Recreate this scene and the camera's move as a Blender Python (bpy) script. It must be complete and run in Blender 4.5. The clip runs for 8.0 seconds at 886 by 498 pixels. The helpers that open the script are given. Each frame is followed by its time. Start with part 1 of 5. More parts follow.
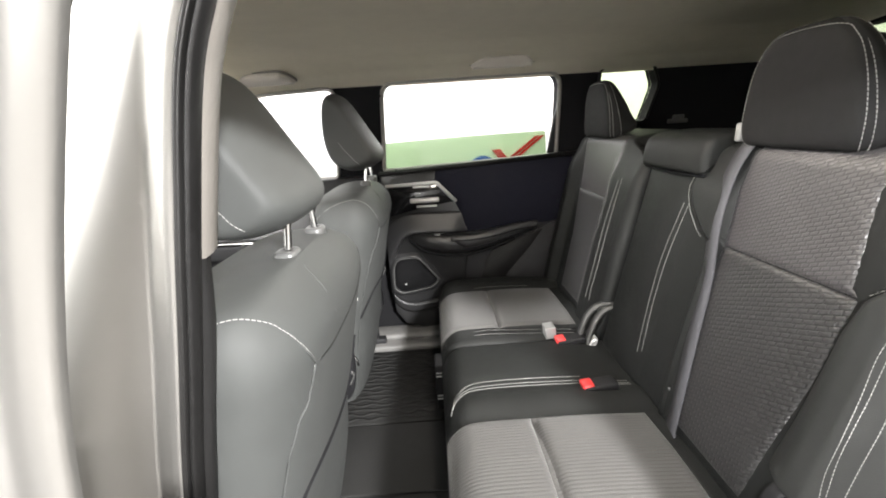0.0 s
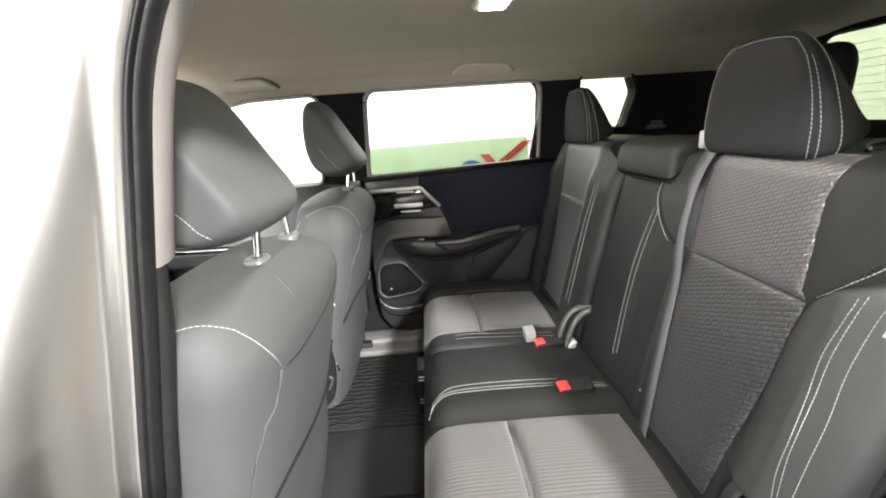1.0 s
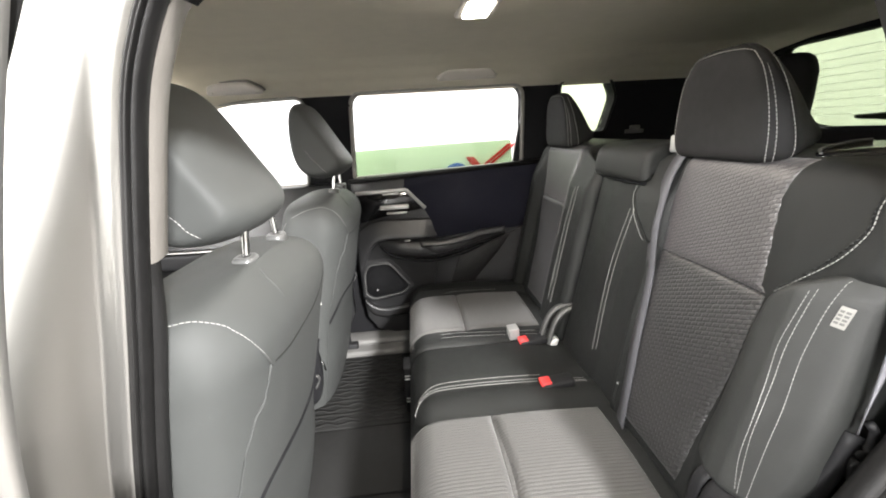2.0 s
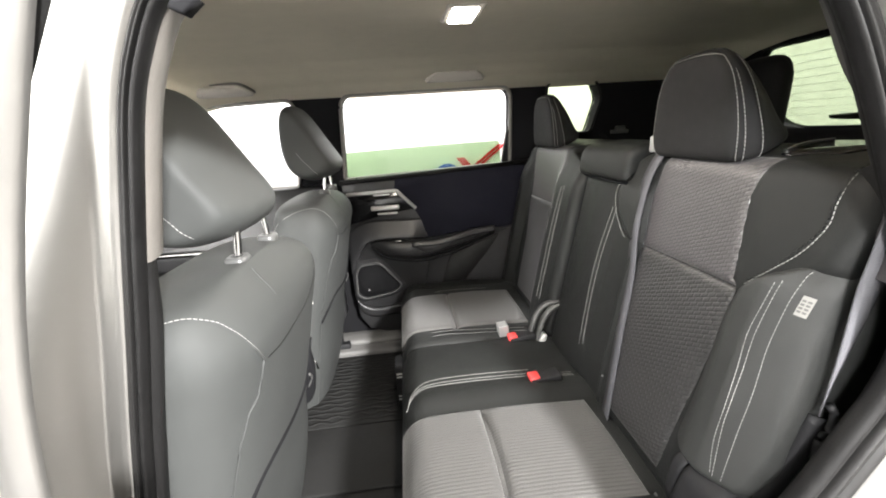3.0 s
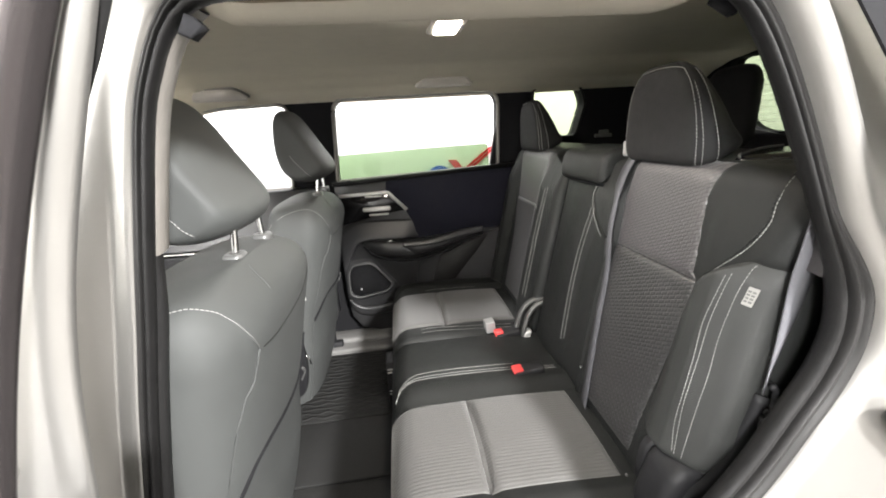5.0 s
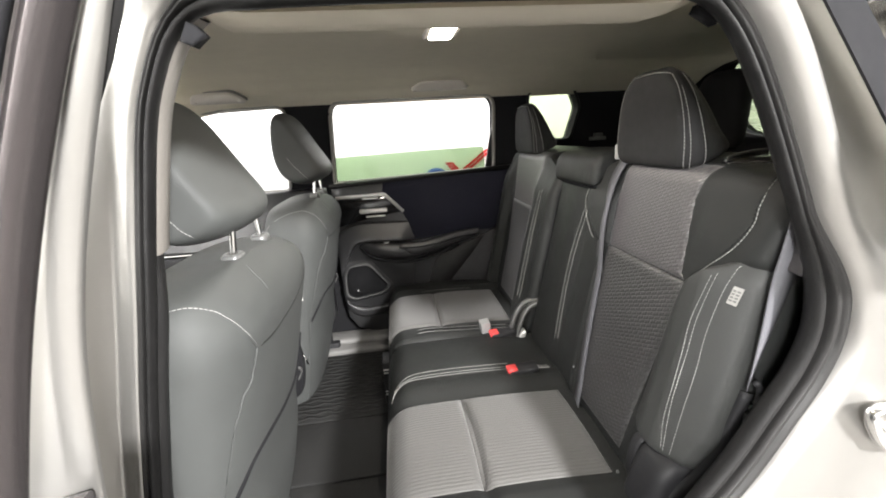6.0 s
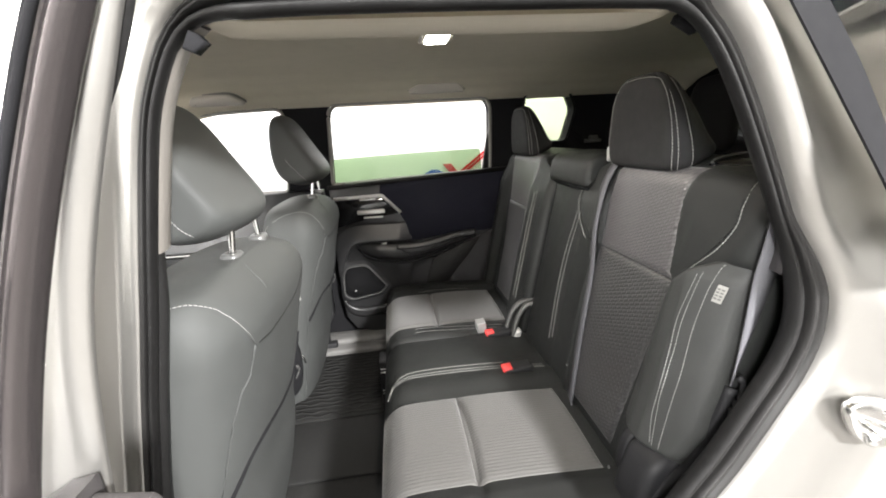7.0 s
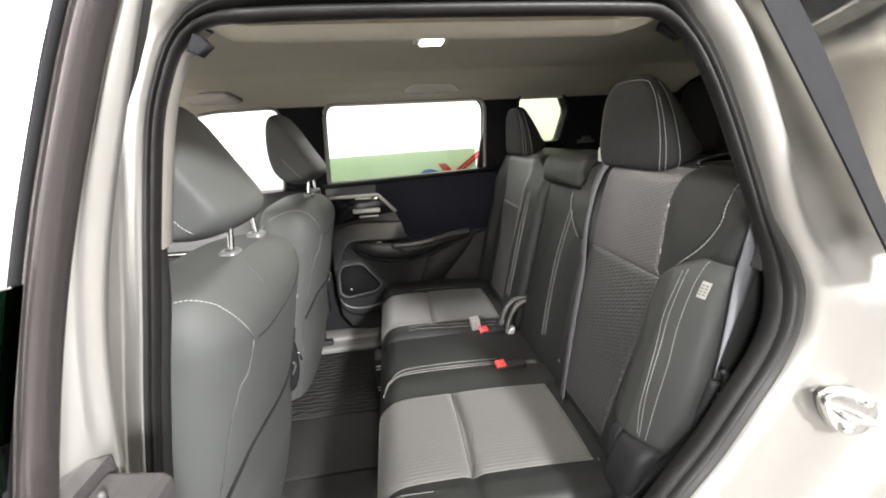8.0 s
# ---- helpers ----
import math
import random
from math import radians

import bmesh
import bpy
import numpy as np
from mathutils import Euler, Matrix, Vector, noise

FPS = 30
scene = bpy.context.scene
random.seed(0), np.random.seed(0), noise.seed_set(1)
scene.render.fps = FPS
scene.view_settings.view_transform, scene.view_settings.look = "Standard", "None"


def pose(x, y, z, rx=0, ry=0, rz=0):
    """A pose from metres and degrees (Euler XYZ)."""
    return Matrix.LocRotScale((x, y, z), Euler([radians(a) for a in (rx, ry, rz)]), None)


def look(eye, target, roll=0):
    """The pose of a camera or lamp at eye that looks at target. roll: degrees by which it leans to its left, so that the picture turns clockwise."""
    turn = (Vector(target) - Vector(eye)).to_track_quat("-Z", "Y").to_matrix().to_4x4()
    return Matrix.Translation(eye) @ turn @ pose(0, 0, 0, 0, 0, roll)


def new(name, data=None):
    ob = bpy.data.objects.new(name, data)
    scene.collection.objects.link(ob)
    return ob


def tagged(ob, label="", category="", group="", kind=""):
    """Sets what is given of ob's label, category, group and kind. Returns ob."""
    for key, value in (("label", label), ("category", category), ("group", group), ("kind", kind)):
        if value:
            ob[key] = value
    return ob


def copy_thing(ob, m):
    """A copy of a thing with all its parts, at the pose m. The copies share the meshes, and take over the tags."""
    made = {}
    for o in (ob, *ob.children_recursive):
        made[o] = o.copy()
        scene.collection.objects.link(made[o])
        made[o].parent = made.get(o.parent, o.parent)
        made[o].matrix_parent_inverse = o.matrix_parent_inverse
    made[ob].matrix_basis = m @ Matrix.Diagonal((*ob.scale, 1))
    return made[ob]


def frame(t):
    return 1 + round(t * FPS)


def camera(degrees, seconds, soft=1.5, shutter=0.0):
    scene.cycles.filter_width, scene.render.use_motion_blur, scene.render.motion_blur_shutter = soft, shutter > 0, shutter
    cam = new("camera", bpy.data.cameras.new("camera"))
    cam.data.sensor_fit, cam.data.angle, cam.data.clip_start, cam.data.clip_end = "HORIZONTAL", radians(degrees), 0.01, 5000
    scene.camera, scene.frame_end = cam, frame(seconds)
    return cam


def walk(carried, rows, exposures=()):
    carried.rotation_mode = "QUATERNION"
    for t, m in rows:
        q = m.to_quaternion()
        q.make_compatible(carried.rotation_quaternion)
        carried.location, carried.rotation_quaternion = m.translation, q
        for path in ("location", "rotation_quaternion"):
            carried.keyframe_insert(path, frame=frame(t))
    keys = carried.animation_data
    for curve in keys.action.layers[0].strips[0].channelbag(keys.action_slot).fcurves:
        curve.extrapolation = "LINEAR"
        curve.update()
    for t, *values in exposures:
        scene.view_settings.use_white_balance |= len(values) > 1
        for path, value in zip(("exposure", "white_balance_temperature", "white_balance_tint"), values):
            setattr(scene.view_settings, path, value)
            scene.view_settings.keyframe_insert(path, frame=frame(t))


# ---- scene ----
cam = camera(97.3, 8.0, 1.9)
PATH = [
    (0, (0.145, 0.295, 1.362), (0.172, 2.204, 0.766), -3.7),
    (0.5, (0.178, 0.297, 1.365), (0.211, 2.209, 0.779), -3.8),
    (1, (0.187, 0.281, 1.367), (0.244, 2.194, 0.787), -3.8),
    (1.5, (0.187, 0.267, 1.367), (0.284, 2.18, 0.793), -3.5),
    (3, (0.196, 0.233, 1.369), (0.361, 2.143, 0.799), -3.7),
    (3.5, (0.2, 0.219, 1.37), (0.376, 2.128, 0.8), -3.7),
    (4, (0.206, 0.204, 1.373), (0.385, 2.113, 0.805), -3.6),
    (4.5, (0.208, 0.191, 1.374), (0.394, 2.1, 0.808), -3.6),
    (6, (0.213, 0.167, 1.376), (0.422, 2.077, 0.822), -3.4),
    (6.5, (0.215, 0.157, 1.377), (0.428, 2.068, 0.828), -3.4),
    (7, (0.219, 0.149, 1.377), (0.435, 2.061, 0.83), -3.3),
    (7.5, (0.218, 0.139, 1.379), (0.444, 2.049, 0.831), -3.1),
    (8, (0.217, 0.131, 1.378), (0.458, 2.038, 0.828), -3.0),
]
walk(cam, [(t, look(eye, target, roll)) for t, eye, target, roll in PATH], [(0.0, 0.40), (0.5, 0.58), (1.5, 0.56), (3.0, 0.49), (4.5, 0.41), (8.0, 0.27)])

# ---- world and light ----
world = bpy.data.worlds.new("studio_world")
scene.world = world
world.use_nodes = True
world.node_tree.nodes["Background"].inputs[0].default_value = (1.0, 0.97, 0.93, 1)
world.node_tree.nodes["Background"].inputs[1].default_value = 0.015
scene.view_settings.exposure = 0.0


def area_lamp(name, eye, target, sx, sy, power, colour):
    data = bpy.data.lights.new(name, "AREA")
    data.shape, data.size, data.size_y, data.energy, data.color = "RECTANGLE", sx, sy, power, colour
    ob = new(name, data)
    ob.matrix_world = look(eye, target)
    return ob


area_lamp("studio_light_near", (1.85, -2.25, 2.58), (0.4, 0.7, 0.8), 0.4, 0.4, 610, (1.0, 0.985, 0.97))
# added fill: washes the south wall for paint reflections and the bolster
area_lamp("fill_wash_south", (-2.4, -2.9, 3.1), (-2.4, -4.0, 1.8), 4.0, 0.6, 770, (1.0, 0.985, 0.97))
area_lamp("studio_light_side", (-2.0, -2.5, 2.75), (0.6, 0.9, 1.0), 0.4, 0.8, 300, (1.0, 0.985, 0.97))
area_lamp("ceiling_light_far", (0.2, 3.1, 3.1), (0.2, 3.3, 0.0), 5.0, 0.6, 150, (1.0, 0.99, 0.975))
# two more added washers: end walls brightened for the paint and headliner
area_lamp("fill_wash_front", (-3.8, 1.0, 3.1), (-5.0, 1.0, 2.0), 0.6, 4.5, 110, (1.0, 0.985, 0.97))
area_lamp("fill_wash_rear", (3.8, 1.0, 3.1), (5.0, 1.0, 1.2), 0.6, 4.5, 32, (1.0, 0.985, 0.97))
area_lamp("dome_light", (0.342, 1.11, 1.588), (0.342, 1.11, 0.0), 0.05, 0.09, 4.0, (1.0, 0.91, 0.80))


# ---- materials ----
def material(name, colour, rough=0.6, metal=0.0, vary=0.12, scale=30.0, bump=0.0, bump_scale=400.0, coat=0.0, spec=0.5, sheen=0.0):
    """A surface with stains at two scales and a fine relief."""
    m = bpy.data.materials.new(name)
    m.use_nodes = True
    nt = m.node_tree
    b = nt.nodes["Principled BSDF"]
    tc = nt.nodes.new("ShaderNodeTexCoord")
    big, fine = nt.nodes.new("ShaderNodeTexNoise"), nt.nodes.new("ShaderNodeTexNoise")
    big.inputs["Scale"].default_value, fine.inputs["Scale"].default_value = scale * 0.12, scale
    big.inputs["Detail"].default_value = fine.inputs["Detail"].default_value = 4
    mix = nt.nodes.new("ShaderNodeMath")
    mix.operation = "ADD"
    for i, n in enumerate((big, fine)):
        nt.links.new(tc.outputs["Object"], n.inputs["Vector"])
        nt.links.new(n.outputs["Fac"], mix.inputs[i])
    span = nt.nodes.new("ShaderNodeMapRange")
    span.inputs["From Min"].default_value, span.inputs["From Max"].default_value = 0.6, 1.4
    span.inputs["To Min"].default_value, span.inputs["To Max"].default_value = 1 - vary, 1 + vary
    nt.links.new(mix.outputs[0], span.inputs["Value"])
    tint = nt.nodes.new("ShaderNodeVectorMath")
    tint.operation = "SCALE"
    tint.inputs[0].default_value = colour
    nt.links.new(span.outputs[0], tint.inputs["Scale"])
    nt.links.new(tint.outputs[0], b.inputs["Base Color"])
    rr = nt.nodes.new("ShaderNodeMapRange")
    rr.inputs["From Min"].default_value, rr.inputs["From Max"].default_value = 0.6, 1.4
    rr.inputs["To Min"].default_value, rr.inputs["To Max"].default_value = max(0.02, rough * (1 - vary)), min(1.0, rough * (1 + vary))
    nt.links.new(mix.outputs[0], rr.inputs["Value"])
    nt.links.new(rr.outputs[0], b.inputs["Roughness"])
    b.inputs["Metallic"].default_value = metal
    b.inputs["Coat Weight"].default_value = coat
    b.inputs["Specular IOR Level"].default_value = spec
    b.inputs["Sheen Weight"].default_value = sheen
    b.inputs["Sheen Roughness"].default_value = 0.4
    if bump:
        relief = nt.nodes.new("ShaderNodeTexNoise")
        relief.inputs["Scale"].default_value, relief.inputs["Detail"].default_value = bump_scale, 3
        nt.links.new(tc.outputs["Object"], relief.inputs["Vector"])
        bp = nt.nodes.new("ShaderNodeBump")
        bp.inputs["Strength"].default_value, bp.inputs["Distance"].default_value = bump, 0.002
        nt.links.new(relief.outputs["Fac"], bp.inputs["Height"])
        nt.links.new(bp.outputs[0], b.inputs["Normal"])
    return m


def ribbed(m, direction, period, depth, cross=0.0):
    """Adds woven ribs along one axis to a material, with a second finer rib across it."""
    nt = m.node_tree
    b = nt.nodes["Principled BSDF"]
    tc = nt.nodes.new("ShaderNodeTexCoord")
    w = nt.nodes.new("ShaderNodeTexWave")
    w.wave_type, w.bands_direction = "BANDS", direction
    w.inputs["Scale"].default_value = 0.314 / period
    w.inputs["Distortion"].default_value, w.inputs["Detail"].default_value, w.inputs["Detail Scale"].default_value = 1.2, 2, 3
    nt.links.new(tc.outputs["Object"], w.inputs["Vector"])
    out = w.outputs["Fac"]
    if cross:
        w2 = nt.nodes.new("ShaderNodeTexWave")
        w2.wave_type, w2.bands_direction = "BANDS", "DIAGONAL"
        w2.inputs["Scale"].default_value = 0.2 / cross
        w2.inputs["Distortion"].default_value, w2.inputs["Detail"].default_value = 2.5, 2
        nt.links.new(tc.outputs["Object"], w2.inputs["Vector"])
        mul = nt.nodes.new("ShaderNodeMath")
        mul.operation = "MULTIPLY"
        nt.links.new(out, mul.inputs[0])
        nt.links.new(w2.outputs["Fac"], mul.inputs[1])
        out = mul.outputs[0]
    old = b.inputs["Normal"].links[0].from_node if b.inputs["Normal"].links else None
    bp = nt.nodes.new("ShaderNodeBump")
    bp.inputs["Strength"].default_value, bp.inputs["Distance"].default_value = depth, 0.003
    nt.links.new(out, bp.inputs["Height"])
    if old:
        nt.links.new(old.outputs[0], bp.inputs["Normal"])
    nt.links.new(bp.outputs[0], b.inputs["Normal"])
    return m


def quilted(m, width, height, depth):
    """Adds a woven relief of short staggered dashes, laid out over the y and z axes."""
    nt = m.node_tree
    b = nt.nodes["Principled BSDF"]
    tc, sep, put = nt.nodes.new("ShaderNodeTexCoord"), nt.nodes.new("ShaderNodeSeparateXYZ"), nt.nodes.new("ShaderNodeCombineXYZ")
    wob = nt.nodes.new("ShaderNodeTexNoise")
    wob.inputs["Scale"].default_value = 90.0
    nt.links.new(tc.outputs["Object"], wob.inputs["Vector"])
    nt.links.new(tc.outputs["Object"], sep.inputs[0])
    slant = nt.nodes.new("ShaderNodeMath")
    slant.operation = "MULTIPLY_ADD"
    slant.inputs[1].default_value = 0.42
    nt.links.new(sep.outputs["Y"], slant.inputs[0])
    nt.links.new(sep.outputs["Z"], slant.inputs[2])
    sway = nt.nodes.new("ShaderNodeMath")
    sway.operation = "MULTIPLY_ADD"
    sway.inputs[1].default_value = 0.0022
    nt.links.new(wob.outputs["Fac"], sway.inputs[0])
    nt.links.new(slant.outputs[0], sway.inputs[2])
    nt.links.new(sep.outputs["Y"], put.inputs["X"])
    nt.links.new(sway.outputs[0], put.inputs["Y"])
    br = nt.nodes.new("ShaderNodeTexBrick")
    br.inputs["Scale"].default_value = 1.0
    br.inputs["Brick Width"].default_value, br.inputs["Row Height"].default_value = width, height
    br.inputs["Mortar Size"].default_value, br.inputs["Mortar Smooth"].default_value = height * 0.26, 1.0
    nt.links.new(put.outputs[0], br.inputs["Vector"])
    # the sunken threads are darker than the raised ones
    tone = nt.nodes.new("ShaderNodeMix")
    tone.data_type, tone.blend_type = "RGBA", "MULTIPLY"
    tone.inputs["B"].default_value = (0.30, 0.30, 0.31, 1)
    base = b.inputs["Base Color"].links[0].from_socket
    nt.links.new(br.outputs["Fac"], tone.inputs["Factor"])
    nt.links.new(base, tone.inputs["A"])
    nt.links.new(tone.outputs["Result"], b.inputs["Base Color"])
    old = b.inputs["Normal"].links[0].from_node if b.inputs["Normal"].links else None
    bp = nt.nodes.new("ShaderNodeBump")
    bp.invert = True
    bp.inputs["Strength"].default_value, bp.inputs["Distance"].default_value = depth, 0.003
    nt.links.new(br.outputs["Fac"], bp.inputs["Height"])
    if old:
        nt.links.new(old.outputs[0], bp.inputs["Normal"])
    nt.links.new(bp.outputs[0], b.inputs["Normal"])
    return m


def glass(name, tint, mixing):
    m = bpy.data.materials.new(name)
    m.use_nodes = True
    nt = m.node_tree
    out = nt.nodes["Material Output"]
    clear, gloss, mix = nt.nodes.new("ShaderNodeBsdfTransparent"), nt.nodes.new("ShaderNodeBsdfGlossy"), nt.nodes.new("ShaderNodeMixShader")
    clear.inputs[0].default_value = (*tint, 1)
    gloss.inputs["Roughness"].default_value = 0.02
    fr = nt.nodes.new("ShaderNodeFresnel")
    fr.inputs["IOR"].default_value = mixing
    nt.links.new(fr.outputs[0], mix.inputs[0])
    nt.links.new(clear.outputs[0], mix.inputs[1])
    nt.links.new(gloss.outputs[0], mix.inputs[2])
    nt.links.new(mix.outputs[0], out.inputs[0])
    return m


def glowing(name, colour, strength):
    m = material(name, colour)
    b = m.node_tree.nodes["Principled BSDF"]
    b.inputs["Emission Color"].default_value = (*colour, 1)
    b.inputs["Emission Strength"].default_value = strength
    return m


WALL = material("white_studio_paint", (0.76, 0.76, 0.75), 0.7, vary=0.02, scale=4)
CEILING_GREY = material("pale_grey_ceiling_paint", (0.60, 0.595, 0.585), 0.8, vary=0.03, scale=4)
STUDIO_FLOOR = material("grey_studio_floor", (0.14, 0.132, 0.123), 0.5, vary=0.05, scale=8)
PAINT = material("silver_metallic_paint", (0.285, 0.278, 0.265), 0.33, metal=0.8, vary=0.012, scale=60, coat=0.35)
RUBBER = material("black_rubber_seal", (0.009, 0.0088, 0.0088), 0.5, vary=0.2, scale=90, bump=0.1, spec=0.18)
RUBBER_GREY = material("dusty_grey_rubber", (0.013, 0.0126, 0.0124), 0.45, vary=0.08, scale=60, bump=0.06, spec=0.3)
BRONZE = material("dark_satin_frame_paint", (0.072, 0.064, 0.064), 0.2, metal=0.7, vary=0.03, scale=70)
HEADLINER = material("greige_headliner_fabric", (0.80, 0.75, 0.64), 0.95, vary=0.04, scale=25, bump=0.25, bump_scale=700, spec=0.1)
PILLAR_TRIM = material("dull_greige_pillar_plastic", (0.16, 0.149, 0.136), 0.6, vary=0.08, scale=25, bump=0.1)
LINER_TRIM = material("pale_headliner_trim", (0.50, 0.465, 0.42), 0.7, vary=0.04, scale=25, bump=0.1)
BLACK_TRIM = material("black_grained_plastic", (0.012, 0.012, 0.0132), 0.6, vary=0.15, scale=40, bump=0.25, bump_scale=900, spec=0.28)
DARK_PILLAR = material("black_pillar_cloth", (0.008, 0.008, 0.009), 0.9, vary=0.15, scale=60, spec=0.15)
GREY_TRIM = material("dark_grey_grained_plastic", (0.07, 0.07, 0.068), 0.5, vary=0.12, scale=40, bump=0.25, bump_scale=900)
DOOR_TRIM = material("charcoal_door_plastic", (0.021, 0.021, 0.0218), 0.34, vary=0.12, scale=40, bump=0.25, bump_scale=900)
SOFT_TRIM = material("navy_black_soft_door_trim", (0.0075, 0.0078, 0.014), 0.8, vary=0.12, scale=40, bump=0.15, bump_scale=900, spec=0.2)
GLOSS_BLACK = material("gloss_black_plastic", (0.006, 0.006, 0.007), 0.12, vary=0.05)
SATIN = material("satin_silver_plastic", (0.55, 0.55, 0.54), 0.36, metal=0.3, vary=0.04, scale=80)
FRAME_GREY = material("beige_grey_frame_plastic", (0.21, 0.20, 0.185), 0.5, vary=0.08, scale=40, bump=0.15, bump_scale=900)
CHROME = material("satin_chrome", (0.78, 0.78, 0.77), 0.18, metal=1.0, vary=0.04, scale=80)
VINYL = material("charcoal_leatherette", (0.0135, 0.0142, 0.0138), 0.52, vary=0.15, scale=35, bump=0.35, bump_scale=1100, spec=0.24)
# lit copy of the leatherette: the bolster's brighter lighting is in its base colour
VINYL_LIT = material("charcoal_leatherette_lit", (0.0255, 0.0266, 0.0255), 0.52, vary=0.12, scale=35, bump=0.3, bump_scale=1100, spec=0.4)
VINYL_GREY = material("grey_leatherette_seat_shell", (0.051, 0.0535, 0.0523), 0.62, vary=0.08, scale=25, bump=0.3, bump_scale=1100, spec=0.3)
INSERT = ribbed(material("grey_ribbed_seat_fabric", (0.070, 0.068, 0.0655), 0.62, vary=0.08, scale=120, bump=0.25, bump_scale=1500, sheen=0.25), "Y", 0.0082, 0.2)
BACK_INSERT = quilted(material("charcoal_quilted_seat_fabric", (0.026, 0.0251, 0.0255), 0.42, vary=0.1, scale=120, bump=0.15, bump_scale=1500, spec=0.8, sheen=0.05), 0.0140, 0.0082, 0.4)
SILL = material("worn_grey_sill_plastic", (0.13, 0.128, 0.124), 0.5, vary=0.12, scale=40, bump=0.2, bump_scale=900)
DOOR_GREY = material("mauve_grey_door_plastic", (0.036, 0.033, 0.0335), 0.5, vary=0.1, scale=40, bump=0.2, bump_scale=900)
# same quilted fabric, its colour lightened for the light on the upper backrests
LIT_INSERT = quilted(material("charcoal_quilted_fabric_lit", (0.052, 0.048, 0.050), 0.42, vary=0.1, scale=120, bump=0.15, bump_scale=1500, spec=0.9, sheen=0.12), 0.0120, 0.0072, 0.28)
COLLAR = material("grey_collar_plastic", (0.085, 0.086, 0.085), 0.35, vary=0.05)
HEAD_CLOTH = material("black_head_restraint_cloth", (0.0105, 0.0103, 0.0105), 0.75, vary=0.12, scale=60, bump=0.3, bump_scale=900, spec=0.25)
THREAD = material("white_stitching_thread", (0.30, 0.30, 0.288), 0.7, vary=0.1, scale=200)
WEBBING = ribbed(material("grey_belt_webbing", (0.066, 0.066, 0.073), 0.7, vary=0.08, scale=80, bump=0.2, spec=0.25), "Z", 0.004, 0.06)
RED = material("red_plastic", (0.72, 0.05, 0.05), 0.35, vary=0.05)
SILVER = material("silver_plastic", (0.36, 0.36, 0.355), 0.35, metal=0.4, vary=0.05)
CARPET = material("black_floor_carpet", (0.022, 0.022, 0.0213), 0.95, vary=0.3, scale=150, bump=0.6, bump_scale=600, spec=0.1)
DARK_TRIM = material("dark_pillar_plastic", (0.0105, 0.0103, 0.0103), 0.6, vary=0.12, scale=40, bump=0.2, bump_scale=900, spec=0.2)
MAT = material("grey_rubber_floor_mat", (0.015, 0.015, 0.0147), 0.8, vary=0.15, scale=50, bump=0.25, bump_scale=700, spec=0.25)
LABEL = material("white_fabric_label", (0.24, 0.236, 0.222), 0.8, vary=0.05, scale=100)
LABEL_INK = material("grey_label_print", (0.10, 0.10, 0.096), 0.8)
SIGN_RED = material("red_sign_paint", (0.62, 0.03, 0.04), 0.5, vary=0.04)
SIGN_BLUE = material("blue_sign_paint", (0.03, 0.10, 0.55), 0.5, vary=0.04)
LENS = glowing("lit_lamp_lens", (1.0, 0.95, 0.85), 22.0)
GLASS_GREEN = glass("green_tinted_glass", (0.56, 0.66, 0.51), 1.4)
GLASS_PALE = glass("pale_green_glass", (0.60, 0.635, 0.53), 1.3)
GLASS_REAR = glass("grey_green_rear_glass", (0.53, 0.575, 0.475), 1.3)
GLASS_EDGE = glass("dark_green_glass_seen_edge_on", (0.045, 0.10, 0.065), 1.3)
GLASS_DARK = glass("grey_privacy_glass", (0.62, 0.61, 0.585), 1.2)


# ---- mesh tools ----
def smooth_step(t):
    t = min(1.0, max(0.0, t))
    return t * t * (3 - 2 * t)


def part(name, bm, mat, parent=None, label="", flat=False):
    """Links a bmesh as one mesh object, under a thing or a part if given."""
    bmesh.ops.recalc_face_normals(bm, faces=bm.faces)
    me = bpy.data.meshes.new(name)
    bm.to_mesh(me)
    bm.free()
    me.materials.append(mat)
    for p in me.polygons:
        p.use_smooth = not flat
    ob = new(name, me)
    if parent:
        ob.parent = parent
    if label:
        tagged(ob, label)
    return ob


def thing(name, label, category, at=(0, 0, 0), group="", kind=""):
    ob = new(name)
    ob.empty_display_size = 0.05
    return tagged(ob, label, category, group, kind)


def spline(pts, n, closed=False):
    """n points at even steps along a Catmull-Rom curve through pts."""
    p = [Vector(q) for q in pts]
    k = len(p)
    fine = []
    for i in range(k if closed else k - 1):
        if closed:
            a, b, c, d = p[i - 1], p[i], p[(i + 1) % k], p[(i + 2) % k]
        else:
            a, b, c, d = p[max(i - 1, 0)], p[i], p[i + 1], p[min(i + 2, k - 1)]
        for j in range(24):
            t = j / 24
            fine.append(0.5 * (2 * b + (c - a) * t + (2 * a - 5 * b + 4 * c - d) * t * t + (3 * b - a - 3 * c + d) * t ** 3))
    fine.append(p[0] if closed else p[-1])
    run = [0.0]
    for a, b in zip(fine, fine[1:]):
        run.append(run[-1] + (b - a).length)
    out, j = [], 0
    steps = n if closed else n - 1
    for i in range(n):
        s = run[-1] * i / steps
        while j < len(run) - 2 and run[j + 1] < s:
            j += 1
        w = (s - run[j]) / max(1e-9, run[j + 1] - run[j])
        out.append(fine[j].lerp(fine[j + 1], w))
    return out


